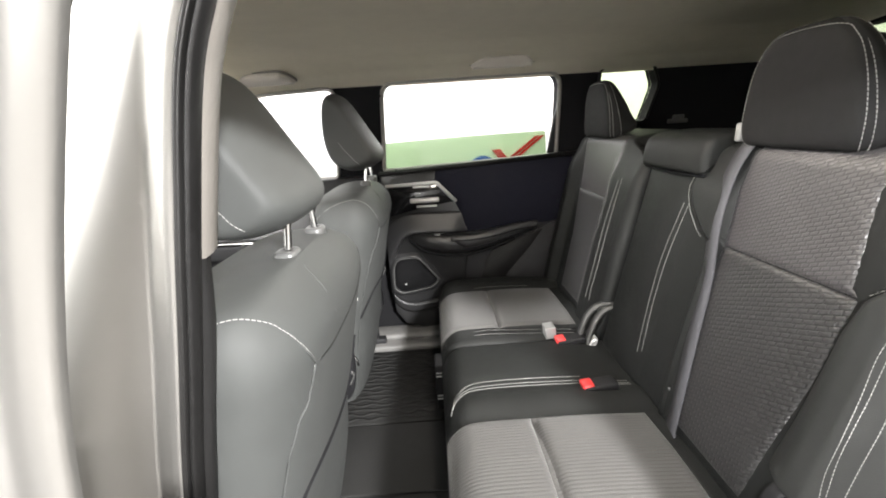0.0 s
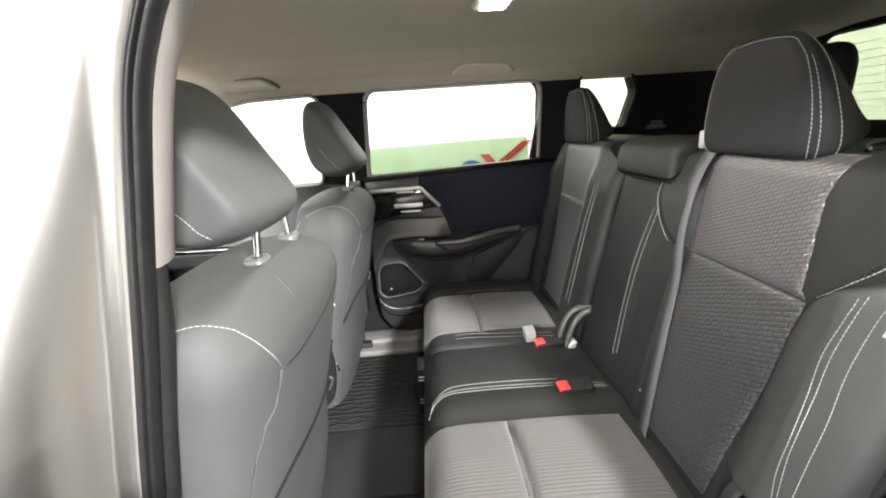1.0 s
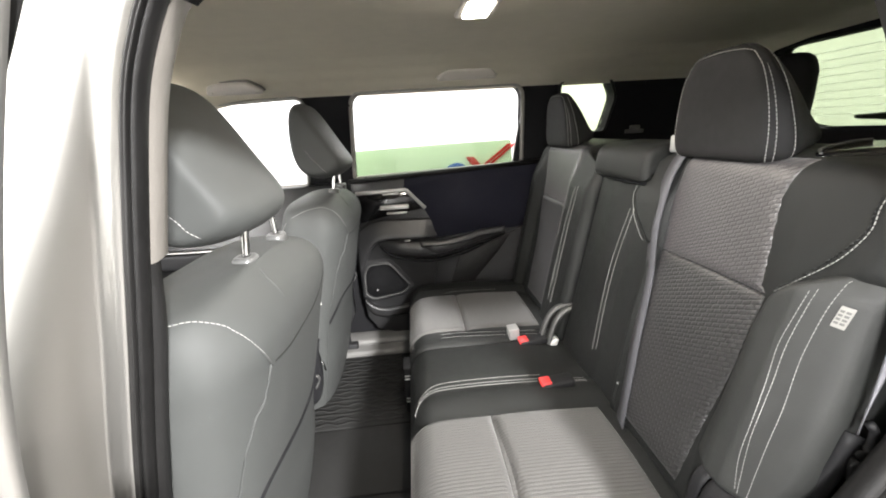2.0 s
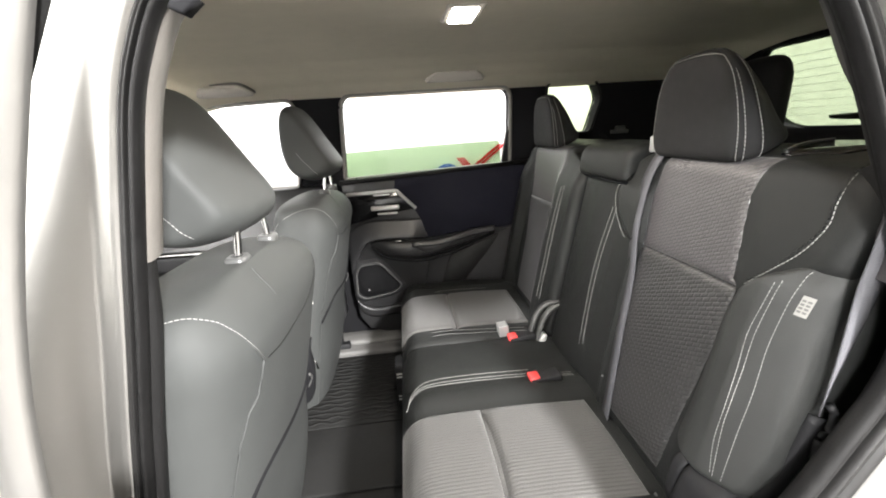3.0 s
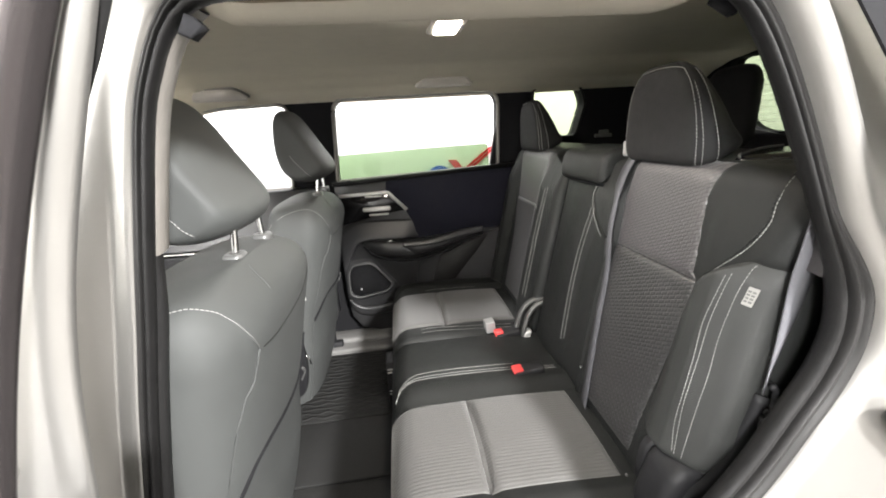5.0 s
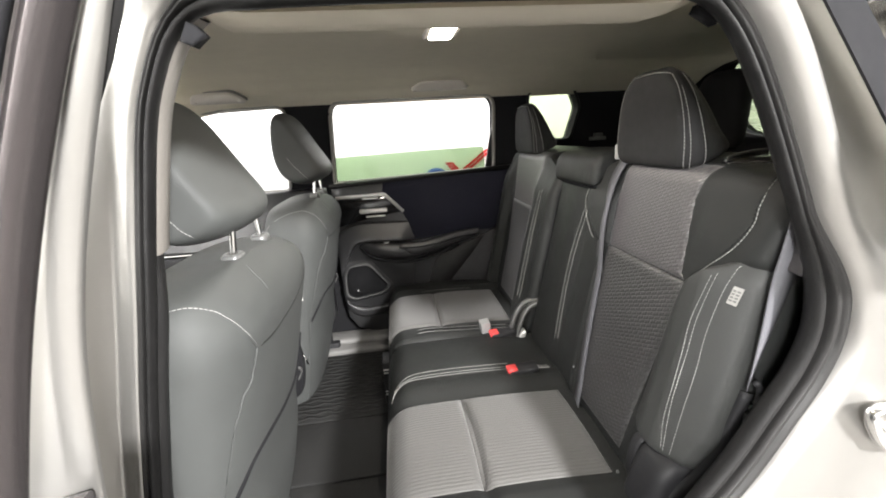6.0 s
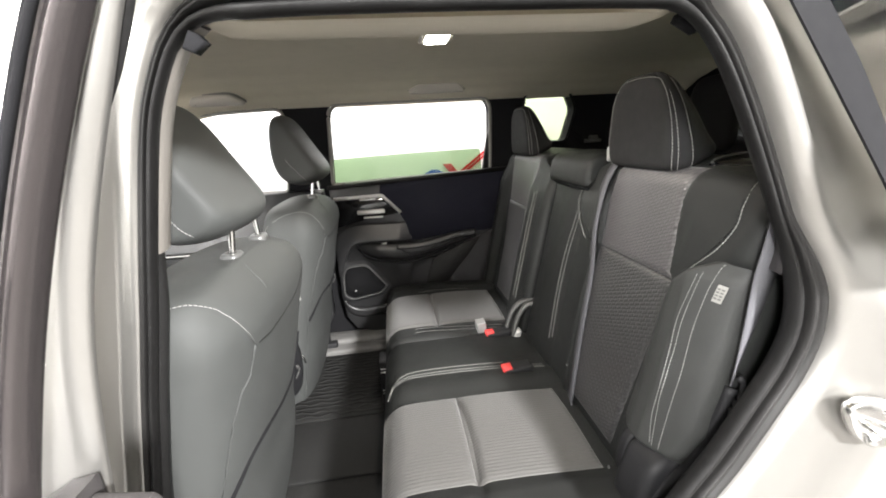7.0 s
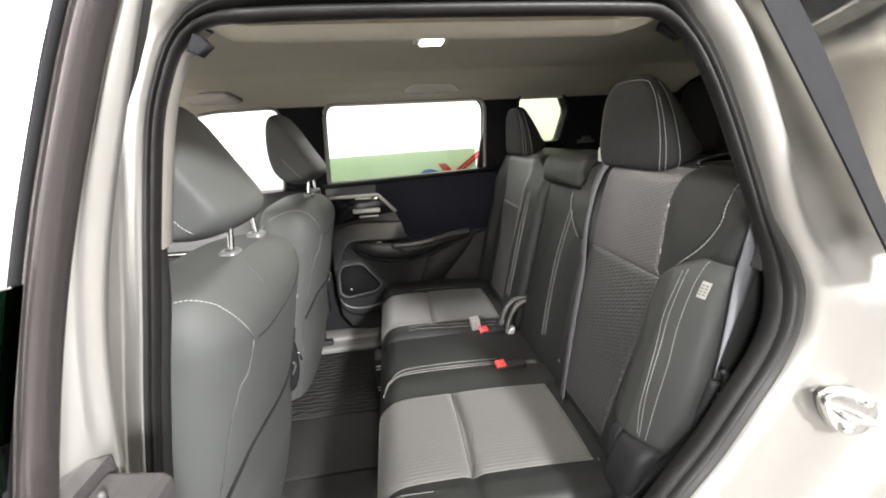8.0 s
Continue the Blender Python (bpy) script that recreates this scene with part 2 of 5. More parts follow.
def loft(bm, rings, closed=True, caps=True):
    """Skins rings of equal length."""
    rows = [[bm.verts.new(p) for p in ring] for ring in rings]
    n = len(rows[0])
    for a, b in zip(rows, rows[1:]):
        for i in range(n if closed else n - 1):
            bm.faces.new((a[i], a[(i + 1) % n], b[(i + 1) % n], b[i]))
    if caps and closed:
        bm.faces.new(rows[0][::-1])
        bm.faces.new(rows[-1])
    return rows


def tube(bm, pts, r, n=8, closed=False):
    pts = [Vector(p) for p in pts]
    rings = []
    k = len(pts)
    for i, p in enumerate(pts):
        t = (pts[(i + 1) % k] - pts[i - 1]) if closed else (pts[min(i + 1, k - 1)] - pts[max(i - 1, 0)])
        t.normalize()
        u = t.orthogonal() if abs(t.z) > 0.95 else t.cross(Vector((0, 0, 1)))
        u.normalize()
        v = t.cross(u)
        rings.append([p + r * (math.cos(a) * u + math.sin(a) * v) for a in (2 * math.pi * j / n for j in range(n))])
    if closed:
        rings.append(rings[0])
        loft(bm, rings, True, False)
    else:
        loft(bm, rings)


def box(bm, x0, x1, y0, y1, z0, z1, bevel=0.0, seg=2):
    m = Matrix.LocRotScale(((x0 + x1) / 2, (y0 + y1) / 2, (z0 + z1) / 2), None, (x1 - x0, y1 - y0, z1 - z0))
    made = bmesh.ops.create_cube(bm, size=1, matrix=m)["verts"]
    if bevel:
        edges = list({e for v in made for e in v.link_edges})
        bmesh.ops.bevel(bm, geom=edges, offset=bevel, segments=seg, profile=0.5, affect="EDGES")


def rounded(bm, rings, power=3.0, n=40):
    """Skins rings (cx, cy, z, hx, hy), each a rounded rectangle, from below upwards."""
    out = []
    for cx, cy, z, hx, hy in rings:
        ring = []
        for j in range(n):
            a = 2 * math.pi * j / n
            c, s = math.cos(a), math.sin(a)
            ring.append((cx + hx * math.copysign(abs(c) ** (2 / power), c), cy + hy * math.copysign(abs(s) ** (2 / power), s), z))
        out.append(ring)
    loft(bm, out)


def pad(bm, profile, y0, y1, r, n=48, steps=6, crown=0.0, shrink=0.0):
    """An upholstered block: a smooth closed (x, z) profile drawn out from y0 to y1, with ends rounded by r."""
    base = [Vector((p.x, p.y)) for p in spline([(x, z, 0) for x, z in profile], n, True)]
    area = sum(a.x * b.y - b.x * a.y for a, b in zip(base, base[1:] + base[:1]))
    sign = 1 if area > 0 else -1
    normals = []
    for i in range(n):
        t = base[(i + 1) % n] - base[i - 1]
        normals.append(Vector((t.y, -t.x)).normalized() * sign)
    mx, mz = sum(p.x for p in base) / n, sum(p.y for p in base) / n
    rings = []
    ys = [(y0 + r * (1 - math.cos(math.pi / 2 * i / steps)), r * (1 - math.sin(math.pi / 2 * i / steps))) for i in range(steps + 1)]
    mid = [(y0 + r + (y1 - y0 - 2 * r) * i / 8, 0.0) for i in range(1, 8)]
    ye = [(y0 + y1 - y, e) for y, e in reversed(ys)]
    for y, e in ys + mid + ye:
        swell = crown * (1 - ((2 * y - y0 - y1) / (y1 - y0)) ** 2)
        k = 1 - shrink * e / r
        off = swell if shrink else swell - e * 0.92
        rings.append([(mx + (p.x - mx) * k + q.x * off, y, mz + (p.y - mz) * k + q.y * off) for p, q in zip(base, normals)])
    for ring, at in ((rings[0], 0), (rings[-1], len(rings) + 1)):
        c = Vector((sum(p[0] for p in ring) / n, ring[0][1], sum(p[2] for p in ring) / n))
        inner = [[tuple(c.lerp(Vector(p), f)) for p in ring] for f in (0.08, 0.5)]
        rings = inner + rings if at == 0 else rings + inner[::-1]
    loft(bm, rings)


def normal_of(surf, a, b):
    h = 0.002
    du, dv = surf(a + h, b) - surf(a - h, b), surf(a, b + h) - surf(a, b - h)
    return du.cross(dv).normalized()


def slab(bm, surf, away, a_lo, a_hi, b0, b1, thick, r, na=60, nb=60):
    """A thick upholstered sheet: a front surface surf(a, b) with edges rounded by r, and a back set off by away * thick."""
    away = Vector(away)
    front, back = [], []
    for j in range(nb + 1):
        fb = 0.5 - 0.5 * math.cos(math.pi * j / nb)
        b = b0 + (b1 - b0) * fb
        lo, hi = a_lo(b), a_hi(b)
        rf, rb = [], []
        for i in range(na + 1):
            fa = 0.5 - 0.5 * math.cos(math.pi * i / na)
            a = lo + (hi - lo) * fa
            e = 0.0
            da, db = min(a - lo, hi - a), min(b - b0, b1 - b)
            ka, kb = max(0.0, 1 - da / r), max(0.0, 1 - db / r)
            k = min(1.0, math.hypot(ka, kb))
            e = r * (1 - math.sqrt(max(0.0, 1 - k * k)))
            p = surf(a, b)
            rf.append(p + away * e)
            rb.append(p + away * max(thick, e + 0.004))
        front.append([bm.verts.new(p) for p in rf])
        back.append([bm.verts.new(p) for p in rb])
    for g in (front, back):
        for p, q in zip(g, g[1:]):
            for i in range(na):
                bm.faces.new((p[i], p[i + 1], q[i + 1], q[i]))
    for j in range(nb):
        for i in (0, na):
            bm.faces.new((front[j][i], front[j + 1][i], back[j + 1][i], back[j][i]))
    for j in (0, nb):
        for i in range(na):
            bm.faces.new((front[j][i], front[j][i + 1], back[j][i + 1], back[j][i]))


def patch(bm, surf, out, a_lo, a_hi, b0, b1, proud=0.004, edge=0.012, na=30, nb=40):
    """A sewn panel that lies proud of surf(a, b) and dips into its seams; out: +1 or -1 for the side of the normal."""
    rows = []
    for j in range(nb + 1):
        b = b0 + (b1 - b0) * (0.5 - 0.5 * math.cos(math.pi * j / nb))
        lo, hi = a_lo(b), a_hi(b)
        row = []
        for i in range(na + 1):
            a = lo + (hi - lo) * (0.5 - 0.5 * math.cos(math.pi * i / na))
            d = min(a - lo, hi - a, b - b0, b1 - b)
            k = min(1.0, d / edge)
            h = -0.003 + (proud + 0.003) * math.sqrt(max(0.0, 1 - (1 - k) ** 2))
            row.append(bm.verts.new(surf(a, b) + normal_of(surf, a, b) * h * out))
        rows.append(row)
    for p, q in zip(rows, rows[1:]):
        for i in range(na):
            bm.faces.new((p[i], p[i + 1], q[i + 1], q[i]))


def stitches(bm, pts, r=0.00052, dash=0.0042, gap=0.0020):
    """Single stitches along a line of points."""
    total = sum((Vector(b) - Vector(a)).length for a, b in zip(pts, pts[1:]))
    n = max(2, int(total / (dash + gap)))
    fine = spline(pts, n * 8 + 1)
    on = 6
    for i in range(n):
        seg = fine[i * 8:i * 8 + on + 1]
        tube(bm, [seg[0], seg[len(seg) // 2], seg[-1]], r, 5)


def on_surf(surf, out, ab, h=0.0012):
    return [surf(a, b) + normal_of(surf, a, b) * h * out for a, b in ab]


def strip(bm, pts, widths, thick, side):
    """A flat band along pts; side: the direction across it; widths: one value, or one a point."""
    pts = [Vector(p) for p in pts]
    side = Vector(side).normalized()
    rings = []
    for i, p in enumerate(pts):
        t = (pts[min(i + 1, len(pts) - 1)] - pts[max(i - 1, 0)]).normalized()
        s = (side - t * side.dot(t)).normalized()
        n = t.cross(s)
        w = widths[i] if isinstance(widths, (list, tuple)) else widths
        rings.append([p - s * w / 2 - n * thick / 2, p - s * w / 2 + n * thick / 2, p + s * w / 2 + n * thick / 2, p + s * w / 2 - n * thick / 2])
    loft(bm, rings)


def plate(bm, outline, place, thick, bevel=0.0, smooth=0):
    """A flat piece with the outline (u, v), put into the world by place(u, v, depth)."""
    if smooth:
        outline = [(p.x, p.y) for p in spline([(u, v, 0) for u, v in outline], smooth, True)]
    cu, cv = sum(u for u, v in outline) / len(outline), sum(v for u, v in outline) / len(outline)
    size = max(1e-6, max(math.hypot(u - cu, v - cv) for u, v in outline))
    k = 1 - bevel / size
    top = [(cu + (u - cu) * k, cv + (v - cv) * k) for u, v in outline]
    rings = [[place(u, v, thick) for u, v in outline], [place(u, v, bevel) for u, v in outline]]
    if bevel:
        rings.append([place(u, v, bevel * 0.3) for u, v in [(cu + (u - cu) * (1 - 0.35 * bevel / size), cv + (v - cv) * (1 - 0.35 * bevel / size)) for u, v in outline]])
        rings.append([place(u, v, 0.0) for u, v in top])
    loft(bm, rings)


def framed(bm, u0, u1, v0, v1, hole, place, thick):
    """A wall sheet from (u0, v0) to (u1, v1) with one opening."""
    cu, cv = sum(p[0] for p in hole) / len(hole), sum(p[1] for p in hole) / len(hole)
    outer = []
    for u, v in hole:
        du, dv = u - cu, v - cv
        k = min(((u1 if du > 0 else u0) - cu) / du if abs(du) > 1e-9 else 1e9, ((v1 if dv > 0 else v0) - cv) / dv if abs(dv) > 1e-9 else 1e9)
        outer.append([cu + du * k, cv + dv * k])
    for c in ((u0, v0), (u1, v0), (u0, v1), (u1, v1)):
        i = min(range(len(outer)), key=lambda q: (outer[q][0] - c[0]) ** 2 + (outer[q][1] - c[1]) ** 2)
        outer[i] = list(c)
    mid = [[(a[0] + b[0]) / 2, (a[1] + b[1]) / 2] for a, b in zip(outer, hole)]
    rings = [[place(u, v, thick) for u, v in outer], [place(u, v, 0) for u, v in outer], [place(u, v, 0) for u, v in mid], [place(u, v, 0) for u, v in hole], [place(u, v, thick) for u, v in hole]]
    rings.append(rings[0])
    loft(bm, rings, True, False)


# ---- the studio ----
def wall_box(name, x0, x1, y0, y1, z0, z1, mat, label, category):
    bm = bmesh.new()
    box(bm, x0, x1, y0, y1, z0, z1)
    return tagged(part(name, bm, mat, None, "", True), label, category, kind="structure")


wall_box("floor", -5, 5, -4, 4, -0.1, 0, STUDIO_FLOOR, "dark grey smooth studio floor", "floor")
wall_box("ceiling", -5, 5, -4, 4, 3.2, 3.3, CEILING_GREY, "pale grey painted studio ceiling", "ceiling")
wall_box("wall_south", -5, 5, -4.1, -4, 0, 3.2, WALL, "white painted studio wall", "wall")
wall_box("wall_north", -5, 5, 3.7, 3.8, 0, 3.2, WALL, "white painted studio wall with a painted sign", "wall")
wall_box("wall_west", -5.1, -5, -4, 4, 0, 3.2, WALL, "white painted studio wall", "wall")
wall_box("wall_east", 5, 5.1, -4, 4, 0, 3.2, WALL, "white painted studio wall", "wall")

sign = thing("wall_sign", "red and blue painted sign on the white wall", "sign")


def on_wall(u, v, d):
    return (u, 3.69 + d, v)


for outline, mat, nm in (([(0.66, 1.152), (0.735, 1.152), (0.86, 1.0), (0.785, 1.0)], SIGN_RED, "stroke"), ([(1.035, 1.245), (1.068, 1.245), (0.74, 1.0), (0.70, 1.0)], SIGN_RED, "stroke"),
                         ([(1.078, 1.245), (1.108, 1.245), (0.79, 1.0), (0.755, 1.0)], SIGN_RED, "stroke"),
                         ([(0.58 + 0.12 * math.cos(a), 0.99 + 0.12 * math.sin(a)) for a in (2 * math.pi * i / 32 for i in range(32))], SIGN_BLUE, "disc")):
    bm = bmesh.new()
    plate(bm, outline, on_wall, 0.008)
    part(nm, bm, mat, sign, flat=True)

# ---- car: side wall beyond the seats, roof, floor ----
def side_y(z):
    return 1.95 - 0.24 * max(0.0, z - 1.2)


def on_side(u, v, d):
    return (u, side_y(v) + d, v)


def window_hole(corners, n=72):
    """A rounded opening through corners (x, z, radius)."""
    out = []
    k = len(corners)
    for i, (x, z, r) in enumerate(corners):
        p, a, b = Vector((x, z)), Vector(corners[i - 1][:2]), Vector(corners[(i + 1) % k][:2])
        s, e = p + (a - p).normalized() * r, p + (b - p).normalized() * r
        for j in range(9):
            t = j / 8
            out.append(s * (1 - t) ** 2 + p * 2 * t * (1 - t) + e * t * t)
        for j in range(1, 8):
            q = Vector(corners[(i + 1) % k][:2])
            nxt = q + (p - q).normalized() * corners[(i + 1) % k][2]
            out.append(e.lerp(nxt, j / 8))
    return [(p.x, p.y) for p in out]


FRONT_HOLE = window_hole([(-0.245, 1.185, 0.02), (-0.195, 1.525, 0.05), (-0.70, 1.51, 0.1), (-1.02, 1.19, 0.03)])
REAR_HOLE = window_hole([(0.66, 1.226, 0.015), (0.648, 1.535, 0.06), (-0.022, 1.531, 0.05), (-0.052, 1.203, 0.012)])
QUARTER_HOLE = window_hole([(1.008, 1.333, 0.02), (1.035, 1.47, 0.02), (1.0, 1.537, 0.015), (0.80, 1.535, 0.02), (0.80, 1.335, 0.02)])

body = thing("car_body", "silver sport utility car body with a black interior", "car", kind="structure")
for nm, u0, u1, hole in (("side_panel", -1.3, -0.115, FRONT_HOLE), ("side_panel", -0.115, 0.73, REAR_HOLE), ("side_panel", 0.73, 1.70, QUARTER_HOLE)):
    bm = bmesh.new()
    framed(bm, u0, u1, 0.40, 1.62, hole, on_side, 0.07)
    part(nm, bm, DARK_PILLAR, body, "black cloth pillar trim", flat=True)
bm = bmesh.new()
tube(bm, [on_side(u, v, -0.004) for u, v in QUARTER_HOLE], 0.006, 6, True)
part("window_seal", bm, RUBBER, body)
bm = bmesh.new()
plate(bm, QUARTER_HOLE, lambda u, v, d: on_side(u, v, 0.05 + d), 0.004)
pane = part("quarter_glass", bm, GLASS_PALE, body, "pale green quarter glass", flat=True)
pane.visible_shadow = False

# roof skin, tailgate and front cowl
bm = bmesh.new()
box(bm, -0.62, 1.72, 0.67, 2.02, 1.67, 1.70, 0.012)
part("roof", bm, PAINT, body, "silver painted roof")
bm = bmesh.new()
TAIL_HOLE = window_hole([(0.67, 1.31, 0.10), (1.72, 1.31, 0.12), (1.74, 1.592, 0.05), (0.70, 1.592, 0.05)])
framed(bm, 0.5, 2.05, 0.35, 1.69, TAIL_HOLE, lambda u, v, d: (1.66 - 0.35 * (v - 1.3) + d, u, v), 0.06)
tail = part("tailgate", bm, DARK_PILLAR, body, "black inner tailgate trim", flat=True)
bm = bmesh.new()
plate(bm, TAIL_HOLE, lambda u, v, d: (1.69 - 0.35 * (v - 1.3) + d, u, v), 0.004)
pane = part("rear_glass", bm, GLASS_REAR, tail, "pale green rear window", flat=True)
pane.visible_shadow = False
bm = bmesh.new()
for i in range(9):
    z = 1.35 + 0.025 * i
    box(bm, 1.686 - 0.35 * (z - 1.3), 1.688 - 0.35 * (z - 1.3), 0.72, 1.76, z, z + 0.0007)
part("defroster_lines", bm, SILVER, tail)
bm = bmesh.new()
strip(bm, [(1.74, 1.25, 1.322), (1.735, 1.44, 1.335), (1.73, 1.545, 1.338)], [0.03, 0.02, 0.012], 0.012, (0, 0, 1))
tube(bm, [(1.73, 1.24, 1.352), (1.725, 1.55, 1.340)], 0.006)
part("wiper", bm, BLACK_TRIM, tail, "black rear wiper")
bm = bmesh.new()
plate(bm, [(0.60, 0.70), (1.96, 0.70), (1.96, 1.37), (1.78, 1.37), (1.72, 1.345), (1.64, 1.318), (1.55, 1.302), (0.86, 1.302), (0.76, 1.318), (0.60, 1.345)], lambda u, v, d: (1.640 - 0.35 * (v - 1.3) + d, u, v), 0.014, 0.004)
part("tailgate_lower_trim", bm, DARK_TRIM, tail, "dark grey lower tailgate trim")

# near wall inside, behind the door opening
bm = bmesh.new()
box(bm, 0.765, 1.66, 0.645, 0.66, 0.40, 1.62)
box(bm, 0.84, 1.64, 0.60, 0.66, 0.42, 0.95, 0.02)
part("inner_side_panel", bm, DARK_PILLAR, body, "black cargo side trim")


# headliner
def liner_z(y):
    pts = ((0.585, 1.494), (0.62, 1.490), (0.66, 1.494), (0.68, 1.508), (0.71, 1.542), (0.76, 1.578), (0.90, 1.600), (1.27, 1.612), (1.58, 1.604), (1.70, 1.590), (1.79, 1.566), (1.85, 1.536), (1.88, 1.52))
    for (a, za), (b, zb) in zip(pts, pts[1:]):
        if y <= b:
            return za + (zb - za) * smooth_step((y - a) / (b - a)) * 0.5 + (zb - za) * (y - a) / (b - a) * 0.5
    return pts[-1][1]


bm = bmesh.new()
ys = [0.585 + (1.885 - 0.585) * i / 90 for i in range(91)]
xs = [-0.75 + 2.30 * i / 60 for i in range(61)]
rows = []
for x in xs:
    drop = 0.05 * smooth_step((-0.35 - x) / 0.4)
    dish = 0.012 * math.exp(-((x - 0.34) / 0.10) ** 2)
    tuck = 0.09 * (smooth_step((x - 0.52) / 0.12) + smooth_step((0.07 - x) / 0.12))
    row = []
    for y in ys:
        near = max(0.0, 1 - (y - 0.585) / 0.18)
        row.append(bm.verts.new((x, y + tuck * 0.5 * near, liner_z(y) + tuck * 0.9 * near - drop * smooth_step((y - 0.6) / 0.2) - dish * math.exp(-((y - 1.11) / 0.12) ** 2))))
    rows.append(row)
for a, b in zip(rows, rows[1:]):
    for i in range(90):
        bm.faces.new((a[i], a[i + 1], b[i + 1], b[i]))
bmesh.ops.solidify(bm, geom=bm.faces[:], thickness=-0.012)
tagged(part("headliner", bm, HEADLINER), "greige fabric headliner under the car roof", "headliner", kind="structure")

for outline in ([(0.036, 1.490), (0.044, 1.4865), (0.0505, 1.479), (0.038, 1.4690), (0.027, 1.474)], [(0.542, 1.487), (0.546, 1.495), (0.570, 1.490), (0.567, 1.474)]):
    bm = bmesh.new()
    plate(bm, outline, lambda u, v, d: (u, 0.590 + d, v), 0.014, 0.003)
    part("corner_clip", bm, DARK_PILLAR, body, "black corner clip of the headliner edge")

# floor pan, risers, sills
bm = bmesh.new()
box(bm, -1.3, 1.8, 0.5, 1.98, 0.40, 0.452)
part("floor_pan", bm, CARPET, body, "black carpeted car floor")
bm = bmesh.new()
box(bm, -1.1, 0.75, 1.775, 1.93, 0.44, 0.478, 0.01)
box(bm, -1.1, 0.75, 1.83, 1.93, 0.47, 0.50, 0.012)
part("sill_trim", bm, SILL, body, "grey plastic sill trim")
bm = bmesh.new()
box(bm, -0.6, 0.75, 0.60, 0.78, 0.40, 0.47, 0.012)
part("sill_trim", bm, SILL, body, "grey plastic sill trim")
bm = bmesh.new()
box(bm, 0.19, 0.70, 0.70, 1.86, 0.45, 0.60, 0.01)
part("seat_riser", bm, BLACK_TRIM, body, "black plastic riser under the rear seat")
# cowl and bonnet in front of the cabin
bm = bmesh.new()
pad(bm, [(-1.35, 0.5), (-0.98, 0.55), (-0.92, 0.85), (-0.98, 1.02), (-1.15, 1.08), (-1.4, 1.05)], 0.6, 1.93, 0.05)
part("dashboard", bm, BLACK_TRIM, body, "black dashboard")
bm = bmesh.new()
box(bm, -2.4, -1.36, 0.45, 2.1, 0.35, 1.02, 0.08, 3)
part("bonnet", bm, PAINT, body, "silver bonnet")

# ---- the door opening on the camera's side ----
APERTURE = [(-0.073, 1.03), (-0.039, 1.178), (-0.013, 1.29), (0.012, 1.388), (0.029, 1.431), (0.049, 1.464), (0.078, 1.483), (0.12, 1.490), (0.29, 1.492), (0.47, 1.491), (0.522, 1.486),
            (0.558, 1.461), (0.603, 1.395), (0.667, 1.275), (0.703, 1.195), (0.718, 1.12), (0.706, 1.06), (0.677, 1.0), (0.635, 0.92), (0.582, 0.84), (0.50, 0.70), (0.43, 0.56), (0.36, 0.48),
            (0.25, 0.45), (0.0, 0.45), (-0.085, 0.49), (-0.115, 0.62), (-0.105, 0.85)]
LOOP = [Vector((p.x, p.y)) for p in spline([(x, z, 0) for x, z in APERTURE], 240, True)]
OUT = []
for i in range(240):
    t = LOOP[(i + 1) % 240] - LOOP[i - 1]
    OUT.append(Vector((-t.y, t.x)).normalized())


def sweep(bm, profile, tuck=0.0, left=()):
    rings = []
    for k, (o0, y) in enumerate(profile):
        ring = []
        for p, n in zip(LOOP, OUT):
            slim = 0.42 + 0.58 * smooth_step(n.x * 1.2 + 0.1)
            o1 = o0
            if o0 > 0.016:
                o1 = 0.016 + (min(o0, 0.030) - 0.016) * slim + max(0.0, o0 - 0.030)
            w = 1 - tuck * smooth_step((p.y - 1.18) / 0.15) * smooth_step(n.x * 1.6)
            deep = max(0.0, o0 - 0.030) * (1 - w)
            o = o1 - deep + 0.030 * smooth_step(n.x * 1.2) * smooth_step((1.30 - p.y) / 0.2) * smooth_step((o0 - 0.028) / 0.013)
            near = smooth_step(n.x * 1.5) * smooth_step((p.y - 1.15) / 0.12)
            o -= near * (0.52 * o0 if o0 < 0.03 else 0.0156)
            shift = 0.65 * near * min(0.030, max(0.0, 0.558 - y)) * (1 - smooth_step((o0 - 0.06) / 0.06))
            z = min(p.y + n.y * o, 1.66)
            depth = y + shift - max(0.0, y - 0.588) * (1 - w) + 0.30 * max(0.0, z - 1.15) * min(1.0, max(0.0, (o - 0.035) / 0.05))
            if k < len(left):
                # the front pillar's jamb lies deeper than the rest
                lw = smooth_step((-n.x - 0.1) / 0.75)
                o += (left[k][0] - (0.007 * smooth_step((1.29 - p.y) / 0.12) if left[k][1] > 0.6215 and 0.0402 < left[k][0] < 0.0465 and k > 2 else 0.0) - o) * lw
                depth += (left[k][1] - depth) * lw
                z = min(p.y + n.y * o, 1.66)
            ring.append((p.x + n.x * o, depth, z))
        rings.append(ring)
    loft(bm, rings, True, False)


